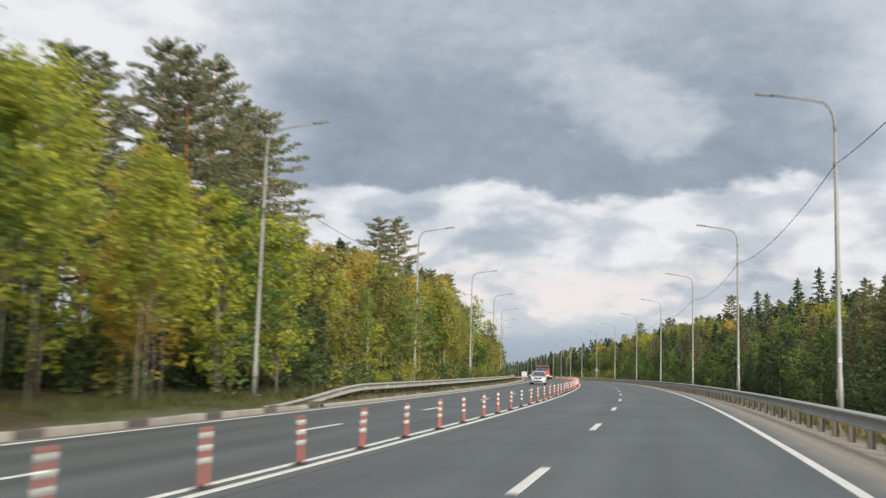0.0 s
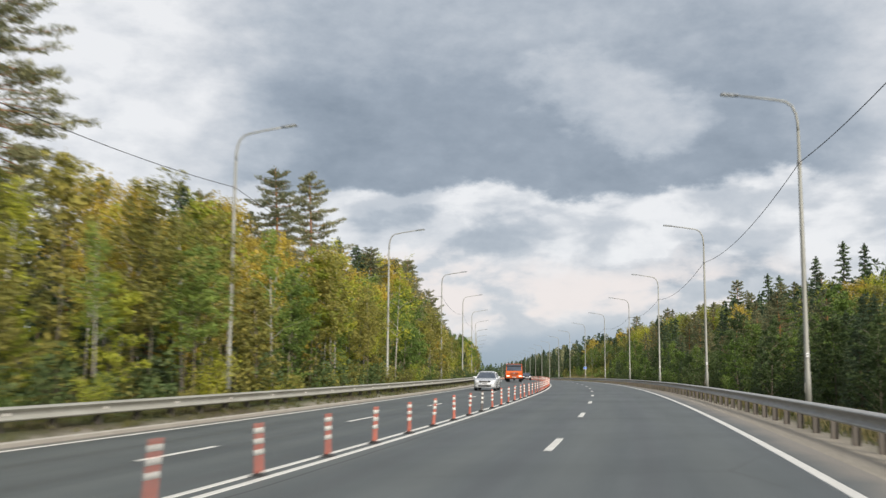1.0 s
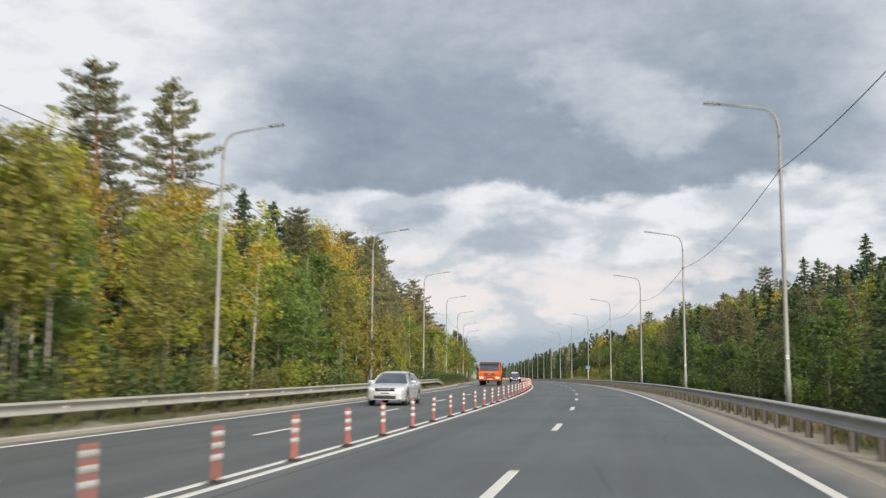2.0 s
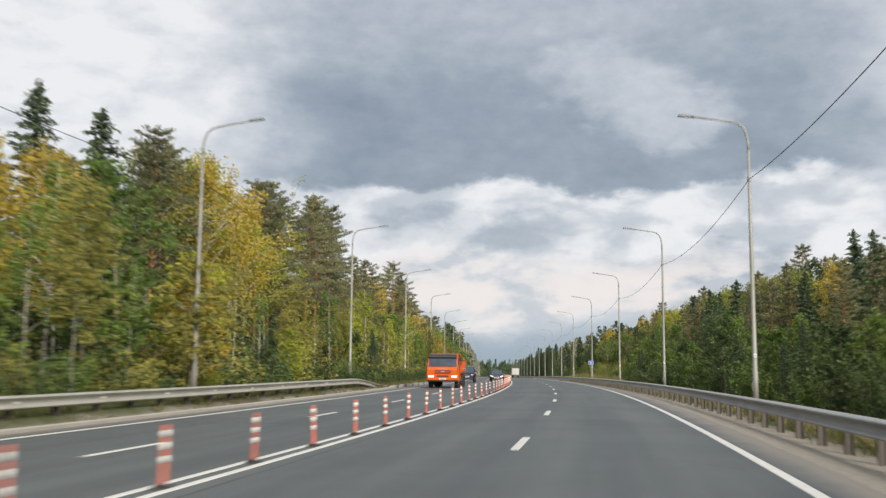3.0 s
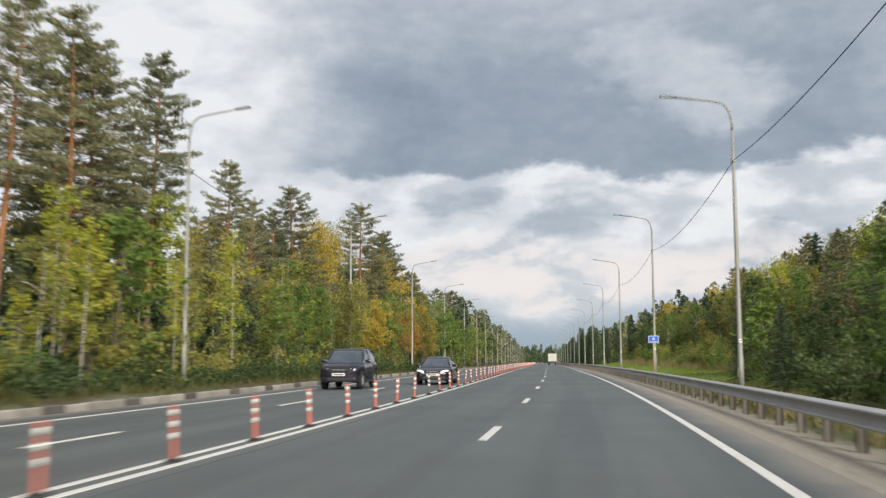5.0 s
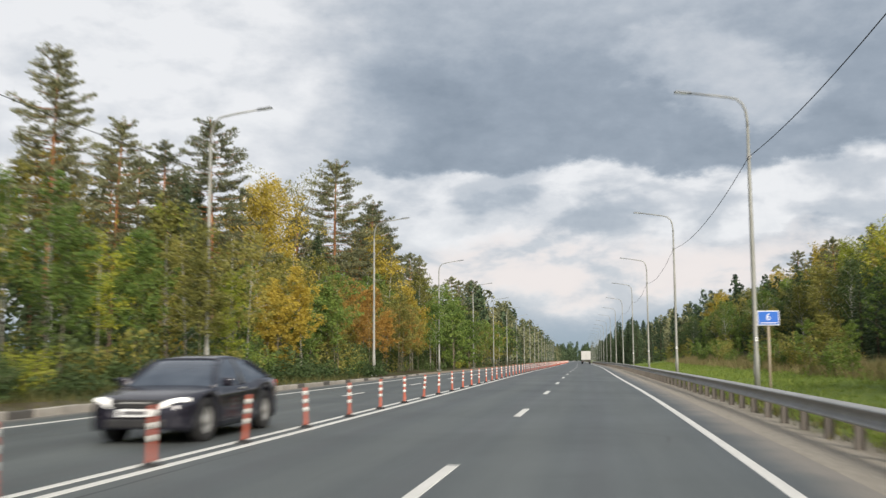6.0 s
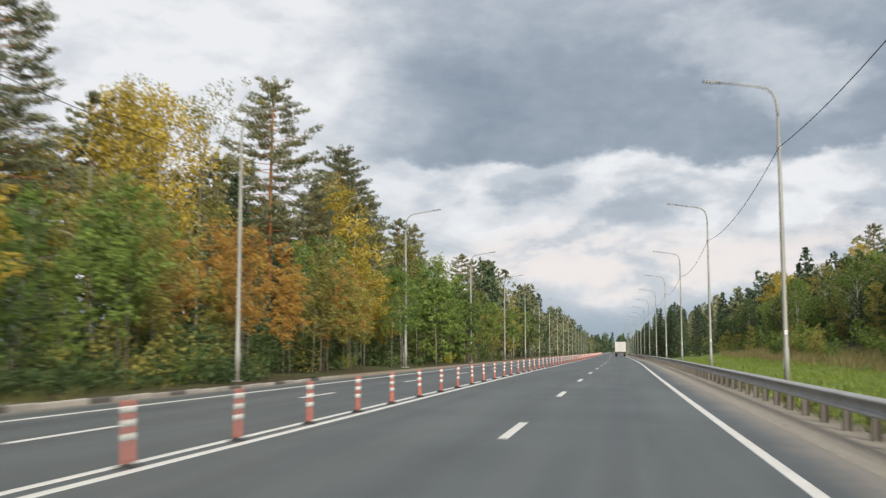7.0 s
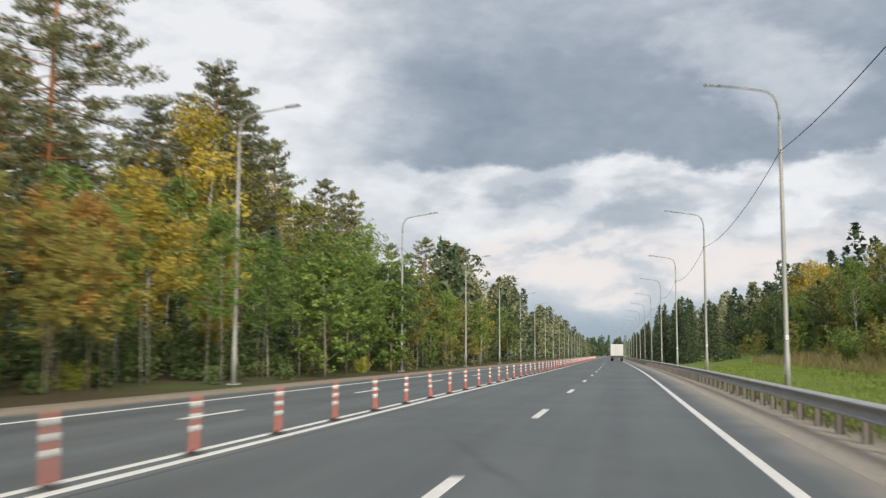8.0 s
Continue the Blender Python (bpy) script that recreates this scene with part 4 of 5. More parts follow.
    link("exhaust_stack", mesh_of("exhaust_stack", v, f, CHASSIS, True), t)
    part("lower_apron", boxed((W - 0.1, 0.22, 0.12), (0, 0.10, 0.56), 0.03), BLACK_PLASTIC, t, "black lower bumper edge")
    for sx in (-1, 1):
        part("corner_deflector", boxed((0.10, 0.16, 0.62), (sx * (W / 2 - 0.03), 0.03, 1.28), 0.04), ORANGE, t)
        part("door_handle", boxed((0.03, 0.16, 0.03), (sx * (W / 2 + 0.004), 1.26, 1.52), 0.008), BLACK_PLASTIC, t)
        part("side_locker", boxed((0.40, 0.5, 0.40), (sx * 0.84, 3.42, 0.82), 0.05), CHASSIS, t)
    part("underrun_bar", boxed((2.1, 0.10, 0.12), (0, 6.78, 0.62), 0.02), CHASSIS, t)
    return t


def box_truck(m):
    """Seen from behind; its rear looks along -y."""
    t = thing("box_truck", m, "white box truck driving away, closed rear doors", "truck")
    part("box", boxed((2.3, 6.2, 2.15), (0, 3.1, 2.0), 0.04), WHITE_PANEL, t)
    for sx in (-1, 1):
        d = part("rear_door", boxed((1.08, 0.04, 2.0), (sx * 0.56, -0.01, 2.0), 0.01), WHITE_PANEL, t)
        v, f = tube([(sx * 0.2, -0.045, 1.05), (sx * 0.2, -0.045, 2.95)], 0.016, 6)
        link("lock_bar", mesh_of("lock_bar", v, f, STEEL), d)
        part("tail_light", boxed((0.32, 0.05, 0.12), (sx * 0.85, 0.03, 0.72), 0.01), RED_LENS, t)
        wheel(t, sx * 0.88, 1.5, 0.45, 0.45, dual=True)
        wheel(t, sx * 0.95, 6.6, 0.45, 0.26)
        part("mudflap", boxed((0.52, 0.04, 0.55), (sx * 0.86, 0.95, 0.55), 0.01), BLACK_PLASTIC, t)
    part("rear_sill", boxed((2.26, 0.10, 0.34), (0, 0.02, 0.84), 0.02), CHASSIS, t, "dark rear sill under the doors")
    part("frame", boxed((0.9, 7.4, 0.24), (0, 3.9, 0.80), 0.02), CHASSIS, t)
    part("bumper_bar", boxed((2.1, 0.09, 0.12), (0, 0.05, 0.55), 0.02), CHASSIS, t)
    part("cab", boxed((2.15, 1.5, 1.75), (0, 7.2, 1.55), 0.1, 0.92), WHITE_PANEL, t)
    return t


dump_truck(road_pose(152.5, -9.00, 0.0) @ Matrix.Diagonal((0.90, 0.95, 0.87, 1)))
car("sedan", road_pose(192.4, -6.40, 0.0), BLACK_PAINT, 4.0, 1.56, 1.24, "black sedan with lit headlights beside the divider posts", False)
car("off_roader", road_pose(186.6, -9.30, 0.0), BLACK_PAINT, 3.9, 1.68, 1.60, "black compact off-roader with lit headlights", True)
car("sedan", road_pose(98.0, -8.98, 0.0), SILVER_PAINT, 4.1, 1.60, 1.34, "silver-white sedan on the far carriageway", False, False)
box_truck(road_pose(416, 0.42, 0.0))


# ---- trees ----
PINE_BARK = bark_material("pine_bark", (0.13, 0.095, 0.07), (0.42, 0.19, 0.085), 14.0, (0.08, 0.055, 0.04), 9.0, (1.6, 1.6, 0.35))
BIRCH_BARK = bark_material("birch_bark", (0.33, 0.31, 0.275), (0.55, 0.53, 0.49), 9.0, (0.06, 0.05, 0.045), 5.0, (1.0, 1.0, 2.2))
GREY_BARK = bark_material("grey_bark", (0.20, 0.17, 0.13), (0.27, 0.25, 0.19), 7.0, (0.10, 0.085, 0.06), 7.0, (1.5, 1.5, 0.4))
SPRUCE_BARK = bark_material("spruce_bark", (0.10, 0.075, 0.055), (0.14, 0.10, 0.075), 12.0, (0.05, 0.04, 0.03), 8.0, (1.5, 1.5, 0.4))
LEAVES = {
    "pine": leaf_material("pine_needles", (0.09, 0.105, 0.06), (0.178, 0.19, 0.098), (0.30, 0.29, 0.145), 0.2),
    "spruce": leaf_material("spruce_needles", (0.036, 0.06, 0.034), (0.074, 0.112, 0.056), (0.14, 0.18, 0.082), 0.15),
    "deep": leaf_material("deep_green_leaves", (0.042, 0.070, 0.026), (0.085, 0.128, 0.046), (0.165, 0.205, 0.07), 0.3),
    "green": leaf_material("green_leaves", (0.074, 0.128, 0.03), (0.162, 0.242, 0.056), (0.305, 0.38, 0.085), 0.32),
    "olive": leaf_material("olive_leaves", (0.125, 0.135, 0.04), (0.27, 0.262, 0.068), (0.46, 0.395, 0.098), 0.32),
    "lime": leaf_material("yellow_green_leaves", (0.17, 0.22, 0.032), (0.355, 0.385, 0.053), (0.60, 0.55, 0.072), 0.35),
    "yellow": leaf_material("yellow_leaves", (0.28, 0.225, 0.042), (0.48, 0.37, 0.06), (0.64, 0.49, 0.09), 0.35),
    "orange": leaf_material("orange_leaves", (0.225, 0.132, 0.04), (0.39, 0.225, 0.056), (0.53, 0.335, 0.08), 0.35),
}
LEAF_WORDS = {"deep": "deep green", "green": "green", "olive": "olive-green", "lime": "yellow-green", "yellow": "bright yellow", "orange": "orange autumn"}


def leaf_blades(centres, length, width, rng, flat=0.0, outward=None):
    """One small pointed leaf at each centre, freely turned; flat presses them towards level."""
    c = np.asarray(centres)
    n = len(c)
    d = rng.normal(size=(n, 3))
    if outward is not None:
        d = d * 0.6 + outward
    d[:, 2] *= 1 - flat
    d /= np.linalg.norm(d, axis=1, keepdims=True) + 1e-9
    e = rng.normal(size=(n, 3))
    e[:, 2] *= 1 - flat
    e -= d * np.sum(e * d, axis=1, keepdims=True)
    e /= np.linalg.norm(e, axis=1, keepdims=True) + 1e-9
    L = length * rng.uniform(0.7, 1.3, (n, 1))
    W = width * rng.uniform(0.7, 1.3, (n, 1))
    return np.stack([c - d * L * 0.45 + e * W * 0.5, c - d * L * 0.45 - e * W * 0.5, c + d * L * 0.55], 1).reshape(-1, 3)


def blade_mesh(name, v, mat):
    n = len(v) // 3
    me = bpy.data.meshes.new(name)
    me.vertices.add(len(v))
    me.vertices.foreach_set("co", np.asarray(v, np.float32).ravel())
    me.loops.add(n * 3)
    me.loops.foreach_set("vertex_index", np.arange(n * 3, dtype=np.int32))
    me.polygons.add(n)
    me.polygons.foreach_set("loop_start", np.arange(0, n * 3, 3, dtype=np.int32))
    me.update(calc_edges=True)
    me.materials.append(mat)
    return me


def ball(rng, n, r, squash=1.0):
    p = rng.normal(size=(n, 3))
    p /= np.linalg.norm(p, axis=1, keepdims=True)
    p *= r * rng.uniform(0.25, 1.0, (n, 1)) ** 0.6
    p[:, 2] *= squash
    return p


def sway(rng, h, amount, n=9):
    """Points of a slightly bent trunk."""
    a, b = rng.uniform(0, 6.28), rng.uniform(-amount, amount, 2)
    pts = []
    for i in range(n):
        t = i / (n - 1)
        pts.append(Vector((b[0] * t * t + 0.1 * amount * math.sin(4 * t + a), b[1] * t * t + 0.1 * amount * math.cos(3 * t + a), h * t)))
    return pts


def on_trunk(pts, t):
    i = min(int(t * (len(pts) - 1)), len(pts) - 2)
    return pts[i].lerp(pts[i + 1], t * (len(pts) - 1) - i)


def pine_parts(seed, h, low=0.46, wide=1.0, lite=False):
    """Scots pine: a long bare orange trunk, tiers of level boughs with needle tufts turned up at their ends."""
    rng = np.random.default_rng(seed)
    tr = sway(rng, h, 0.55)
    r0 = 0.0095 * h + 0.03
    wood = [tube(tr, [r0 * (1 - 0.85 * i / 8) for i in range(9)], 9)]
    cs, outs = [], []
    tiers, per = int((13 if lite else 18) * (1 - low) / 0.55), 9 if lite else 34
    for k in range(tiers):
        t0 = low + (0.99 - low) * (k + 0.3) / tiers
        for j in range(5):
            t = min(0.985, t0 + rng.uniform(-0.012, 0.012))
            u = (t - low) / (1 - low)
            reach = (0.45 + 3.3 * wide * (1 - u) ** 0.62 * min(1.0, 0.55 + 2.4 * u)) * h / 20 * rng.uniform(0.45, 1.2)
            az = k * 1.1 + j * 1.257 + rng.uniform(-0.4, 0.4)
            p0 = on_trunk(tr, t)
            rise = (0.50 * u - 0.20 + rng.uniform(-0.10, 0.12)) * reach
            flatdir = np.array((math.cos(az), math.sin(az), 0.0))
            p1 = p0 + Vector((*(flatdir[:2] * reach * 0.6), rise * 0.3))
            p2 = p0 + Vector((*(flatdir[:2] * reach), rise + 0.06 * reach))
            wood.append(tube([p0, p1, p2], [0.045 * (1.15 - u), 0.026, 0.008], 3, False))
            m = 2 + int(reach * 1.7)
            for q in np.linspace(0.38, 1.0, m):
                side = np.array((-math.sin(az), math.cos(az), 0.0)) * rng.normal() * 0.22 * reach * (1.25 - q)
                c = np.array(p0.lerp(p1, float(q) / 0.6) if q < 0.6 else p1.lerp(p2, (float(q) - 0.6) / 0.4)) + side
                b = ball(rng, per, 0.43 * (1.15 - 0.35 * u) * rng.uniform(0.75, 1.2), 0.42)
                cs.append(c + b)
                outs.append(np.tile(flatdir * 0.5 + (0, 0, 0.55), (per, 1)) + b * 1.2)
    for k in range(6 if low > 0.35 else 0):         # dead twigs below the crown
        t, az = low - 0.03 - 0.035 * k, rng.uniform(0, 6.28)
        p0 = on_trunk(tr, t)
        wood.append(tube([p0, p0 + Vector((math.cos(az) * 0.9, math.sin(az) * 0.9, -0.15))], [0.02, 0.006], 4, False))
    b = ball(rng, 60, 0.34, 1.6)
    cs.append(np.array(tr[-1]) + b - (0, 0, 0.25))
    outs.append(b + (0, 0, 0.6))
    return (tubes(wood[:1]), tubes(wood[1:])), leaf_blades(np.concatenate(cs), 0.46 if lite else 0.27, 0.17 if lite else 0.068, rng, 0.0, np.concatenate(outs))


def spruce_parts(seed, h, lite=False):
    """Spruce: a spire of drooping boughs, dense to the ground."""
    rng = np.random.default_rng(seed)
    tr = sway(rng, h, 0.15)
    wood = [tube(tr, [(0.010 * h + 0.03) * (1 - 0.9 * i / 8) for i in range(9)], 8)]
    cs, outs = [], []
    n, per = (74, 10) if lite else (110, 13)
    for i in range(n):
        t = 0.03 + 0.95 * ((i + rng.uniform(0, 0.7)) / n)
        reach = (0.20 * h * (1 - t) ** 0.8 + 0.14) * rng.uniform(0.6, 1.15)
        az = i * 2.4 + rng.uniform(-0.5, 0.5)
        p0 = on_trunk(tr, min(t, 0.99))
        flatdir = np.array((math.cos(az), math.sin(az), -0.25 + 0.35 * t))
        p2 = p0 + Vector(flatdir * reach)
        wood.append(tube([p0, p2], [0.022, 0.007], 3, False))
        for q in np.linspace(0.25, 1.0, 2 + int(reach * 2.0)):
            spread_dir = np.array((-math.sin(az), math.cos(az), 0.0)) * rng.normal() * 0.16 * reach * (1.3 - q)
            c = np.array(p0.lerp(p2, float(q))) + spread_dir
            cs.append(c + ball(rng, per, 0.30, 0.45) - (0, 0, 0.06))
            outs.append(np.tile(flatdir * 0.9 - (0, 0, 0.25), (per, 1)))
    b = ball(rng, 26, 0.16, 3.0)
    cs.append(np.array(tr[-1]) + b - (0, 0, 0.3))
    outs.append(b)
    return (tubes(wood[:1]), tubes(wood[1:])), leaf_blades(np.concatenate(cs), 0.40 if lite else 0.30, 0.17 if lite else 0.12, rng, 0.0, np.concatenate(outs))


def broadleaf_parts(seed, h, spread=0.17, low=0.30, leaves=5200, droop=0.0, leaf=0.16, fork=0.0, stems=1, top=1.0, thick=1.0):
    """A broadleaf tree: bent stem or stems, rising limbs with side twigs, small leaves in loose clumps."""
    rng = np.random.default_rng(seed)
    stemwood, wood, cs = [], [], []
    per = 24
    for st in range(stems):
        off = Vector((rng.uniform(-0.6, 0.6), rng.uniform(-0.6, 0.6), 0)) if stems > 1 else Vector((0, 0, 0))
        hh = h * rng.uniform(0.75, 1.0) if st else h
        tr = [p + off for p in sway(rng, hh, 0.06 * h)]
        r0 = (0.0062 * hh + 0.014) * thick
        stemwood.append(tube(tr, [r0 * (1 - 0.88 * i / 8) for i in range(9)], 7))
        limbs = max(10, leaves // (per * stems * 7))
        for i in range(limbs):
            u = (i + rng.uniform(0, 1)) / limbs
            t = low + (0.99 - low) * u
            shape = (math.sin(min(1.0, 0.25 + 0.75 * u ** top) * math.pi) ** 0.75 + 0.10)
            reach = spread * hh * shape * rng.uniform(0.5, 1.3)
            az = i * 2.4 + rng.uniform(-0.7, 0.7)
            p0 = on_trunk(tr, t * 0.97)
            up = reach * (0.85 - 0.35 * u) * (1 - 0.5 * droop) * (1 + fork)
            p1 = p0 + Vector((math.cos(az) * reach * 0.55, math.sin(az) * reach * 0.55, up * 0.65))
            p2 = p0 + Vector((math.cos(az) * reach, math.sin(az) * reach, up - droop * reach * 0.45))
            wood.append(tube([p0, p1, p2], [r0 * (0.4 + 0.15 * fork) * (1.15 - u), r0 * 0.24, 0.007], 3, False))
            for q in np.linspace(0.28, 1.0, 7):
                c = np.array((p0.lerp(p1, float(q) * 2) if q < 0.5 else p1.lerp(p2, float(q) * 2 - 1)))
                c = c + rng.normal(size=3) * 0.030 * hh
                b = ball(rng, per, 0.036 * hh * rng.uniform(0.55, 1.35), 0.75)
                if droop:
                    b[:, 2] -= np.abs(rng.normal(size=per)) * droop * 0.9
                cs.append(c + b)
    return (tubes(stemwood), tubes(wood)), leaf_blades(np.concatenate(cs), leaf, leaf * 0.8, rng, 0.15)


def shrub_parts(seed, h, leaves, leaf):
    rng = np.random.default_rng(seed)
    wood, cs = [], []
    for i in range(11):
        az, reach = i * 2.4, h * rng.uniform(0.15, 0.6)
        tip = Vector((math.cos(az) * reach, math.sin(az) * reach, h * rng.uniform(0.45, 0.95)))
        wood.append(tube([(0, 0, 0), tip * 0.5 + Vector((0, 0, 0.1 * h)), tip], [0.03, 0.018, 0.006], 4, False))
        for q in (0.2, 0.4, 0.6, 0.8, 1.0):
            cs.append(np.array(tip) * q + ball(rng, leaves // 55, 0.16 * h, 0.9))
    return (tubes(wood[:1]), tubes(wood[1:])), leaf_blades(np.concatenate(cs), leaf, leaf * 0.7, rng, 0.1)


KINDS = {}          # built once each, then copied


def plant(kind, colour, variant, s, o, h, rng, group="forest trees", lite=None):
    """Stand one tree of a kind at s, o with height h."""
    if lite is None:                    # deep in the woods or far along, trees are built coarser
        lite = o < -19.4 or o > 13 or s > 310
    p = on_ground(s, o, -0.08)
    thin, big = (0.62, 1.2) if lite else (1.0, 1.0)
    key = (kind, colour, variant, lite)
    base = {"pine": 19.0, "spruce": 14.0, "birch": 14.0, "aspen": 9.0, "young": 9.5, "shrub": 2.4, "sapling": 5.0, "slim": 8.5, "snag": 15.0}[kind]
    sc = h / base
    wide = sc * rng.uniform(0.9, 1.15)
    m = pose(p.x, p.y, p.z, rng.uniform(-1.5, 1.5), rng.uniform(-1.5, 1.5), rng.uniform(0, 360))
    if key in KINDS:
        ob = copy_thing(KINDS[key], m)
    else:
        seed = 100 * variant + len(KINDS)
        if kind == "pine":
            (tr, br), q = pine_parts(seed, base, (0.42, 0.36, 0.10, 0.47)[variant % 4], (1.15, 1.35, 1.3, 1.0)[variant % 4], lite)
            bark, leaf, words, cat = PINE_BARK, LEAVES["pine"], "tall Scots pine with orange upper trunk", "pine tree"
        elif kind == "spruce":
            (tr, br), q = spruce_parts(seed, base, lite)
            bark, leaf, words, cat = SPRUCE_BARK, LEAVES["spruce"], "dark green pointed spruce with drooping branches", "spruce tree"
        elif kind == "birch":
            (tr, br), q = broadleaf_parts(seed, base, 0.20, 0.30, int(7000 * thin), 0.45, 0.17 * big, 0.8, top=0.8)
            bark, leaf, words, cat = BIRCH_BARK, LEAVES[colour], f"white-barked birch with thin {LEAF_WORDS[colour]} leaves", "birch tree"
        elif kind == "aspen":
            (tr, br), q = broadleaf_parts(seed, base, 0.21, 0.05, int(6200 * thin), 0.0, 0.15 * big)
            bark, leaf, words, cat = GREY_BARK, LEAVES[colour], f"leafy roadside tree with {LEAF_WORDS[colour]} leaves", "broadleaf tree"
        elif kind == "young":
            (tr, br), q = broadleaf_parts(seed, base, 0.18, 0.33, int(5600 * thin), 0.1, 0.15 * big, stems=2, thick=(0.34, 0.28, 0.40)[variant % 3])
            bark, leaf, words, cat = (BIRCH_BARK if variant == 1 else GREY_BARK), LEAVES[colour], f"slender young trees with bare lower stems and {LEAF_WORDS[colour]} leaves", "broadleaf tree"
        elif kind == "slim":
            (tr, br), q = broadleaf_parts(seed, base, 0.13, 0.34, int(1900 * thin), 0.2, 0.13 * big, thick=0.85)
            bark, leaf, words, cat = BIRCH_BARK, LEAVES[colour], f"slim pale-stemmed birch with sparse {LEAF_WORDS[colour]} leaves", "birch tree"
        elif kind == "snag":
            (tr, br), q = broadleaf_parts(seed, base, 0.26, 0.42, 1500, 0.1, 0.15, 1.3, thick=1.25)
            bark, leaf, words, cat = (BIRCH_BARK if variant else GREY_BARK), LEAVES[colour], f"forked tree with bare limbs and few {LEAF_WORDS[colour]} leaves", "birch tree"
        elif kind == "sapling":
            (tr, br), q = broadleaf_parts(seed, base, 0.23, 0.03, int(3800 * thin), 0.0, 0.125 * big)
            bark, leaf, words, cat = GREY_BARK, LEAVES[colour], f"bushy sapling with {LEAF_WORDS[colour]} leaves", "sapling"
        else:
            (tr, br), q = shrub_parts(seed, base, int(1900 * thin), 0.13 * big)
            bark, leaf, words, cat = GREY_BARK, LEAVES[colour], f"low {LEAF_WORDS[colour]} shrub at the forest edge", "shrub"
        name = {"pine": "pine_tree", "spruce": "spruce_tree", "birch": "birch_tree", "aspen": "broadleaf_tree", "young": "young_tree", "sapling": "sapling", "shrub": "shrub", "slim": "birch_tree", "snag": "birch_tree"}[kind]
        ob = thing(name, m, words, cat, group)
        if kind == "young":             # each stem by itself
            n = len(tr[0]) // 2
            for a in (0, n):
                fs = [tuple(i - a for i in q4) for q4 in tr[1] if a <= q4[0] < a + n]
                link("trunk", mesh_of("trunk", tr[0][a:a + n], fs, bark, True), ob)
        else:
            link("trunk", mesh_of("trunk", *tr, bark, True), ob)
        tagged(link("branchwork", mesh_of("branchwork", *br, bark, True), ob), kind="stuff")
        tagged(link("crown", blade_mesh("crown", q, leaf), ob), kind="stuff")
        KINDS[key] = ob
    loc = Matrix.Translation(m.translation)
    rot = m.to_3x3().to_4x4()
    ob.matrix_basis = loc @ rot @ Matrix.Diagonal((wide, wide, sc, 1))
    return ob


# tall trees of the left forest: metres along, height, kind
TALL_LEFT = [
    (36.2, 14, "y"), (39.2, 16, "p"), (43.3, 16.8, "p"), (48.8, 19.4, "p"), (54.6, 20, "p"), (60.9, 19.2, "p"), (67.6, 20.2, "p"), (76.2, 11.7, "s"), (80.5, 11.8, "y"),
    (84.8, 13, "s"), (87.5, 12, "y"), (91.6, 13.6, "p"), (96.4, 13.4, "p"), (101.5, 11.8, "y"), (107.8, 18.4, "p"), (116.2, 19.7, "p"), (134, 16.1, "s"), (139.7, 16, "s"),
    (145.6, 16.4, "p"), (149.8, 16.4, "p"), (152.3, 15.8, "b"), (156, 16.8, "b"), (169.4, 17.6, "p"), (173.6, 18.4, "p"), (173, 15.6, "b"), (181.3, 18.4, "p"),
    (190, 20.2, "p"), (196.9, 20.8, "p"), (200.6, 20, "p"), (209.6, 22.4, "p"), (222.5, 17.3, "p"), (230.5, 15.6, "p"), (236.2, 15.4, "p"), (238.7, 13.5, "s"),
    (246.6, 19.6, "p"), (256.7, 17, "y"), (272.1, 14.2, "s"), (279.6, 23.2, "p"), (288.6, 16.2, "p"), (294.9, 17.6, "y"), (300.5, 22.0, "p"), (306.5, 22.0, "p"),
    (313, 19, "p"), (324, 17.6, "p"), (334, 18.2, "p"), (354, 15, "p"), (376, 18.4, "p"), (387, 18.4, "p"), (405, 20, "p"), (411, 20, "p"), (436, 15, "s"), (470, 17, "p"),
]


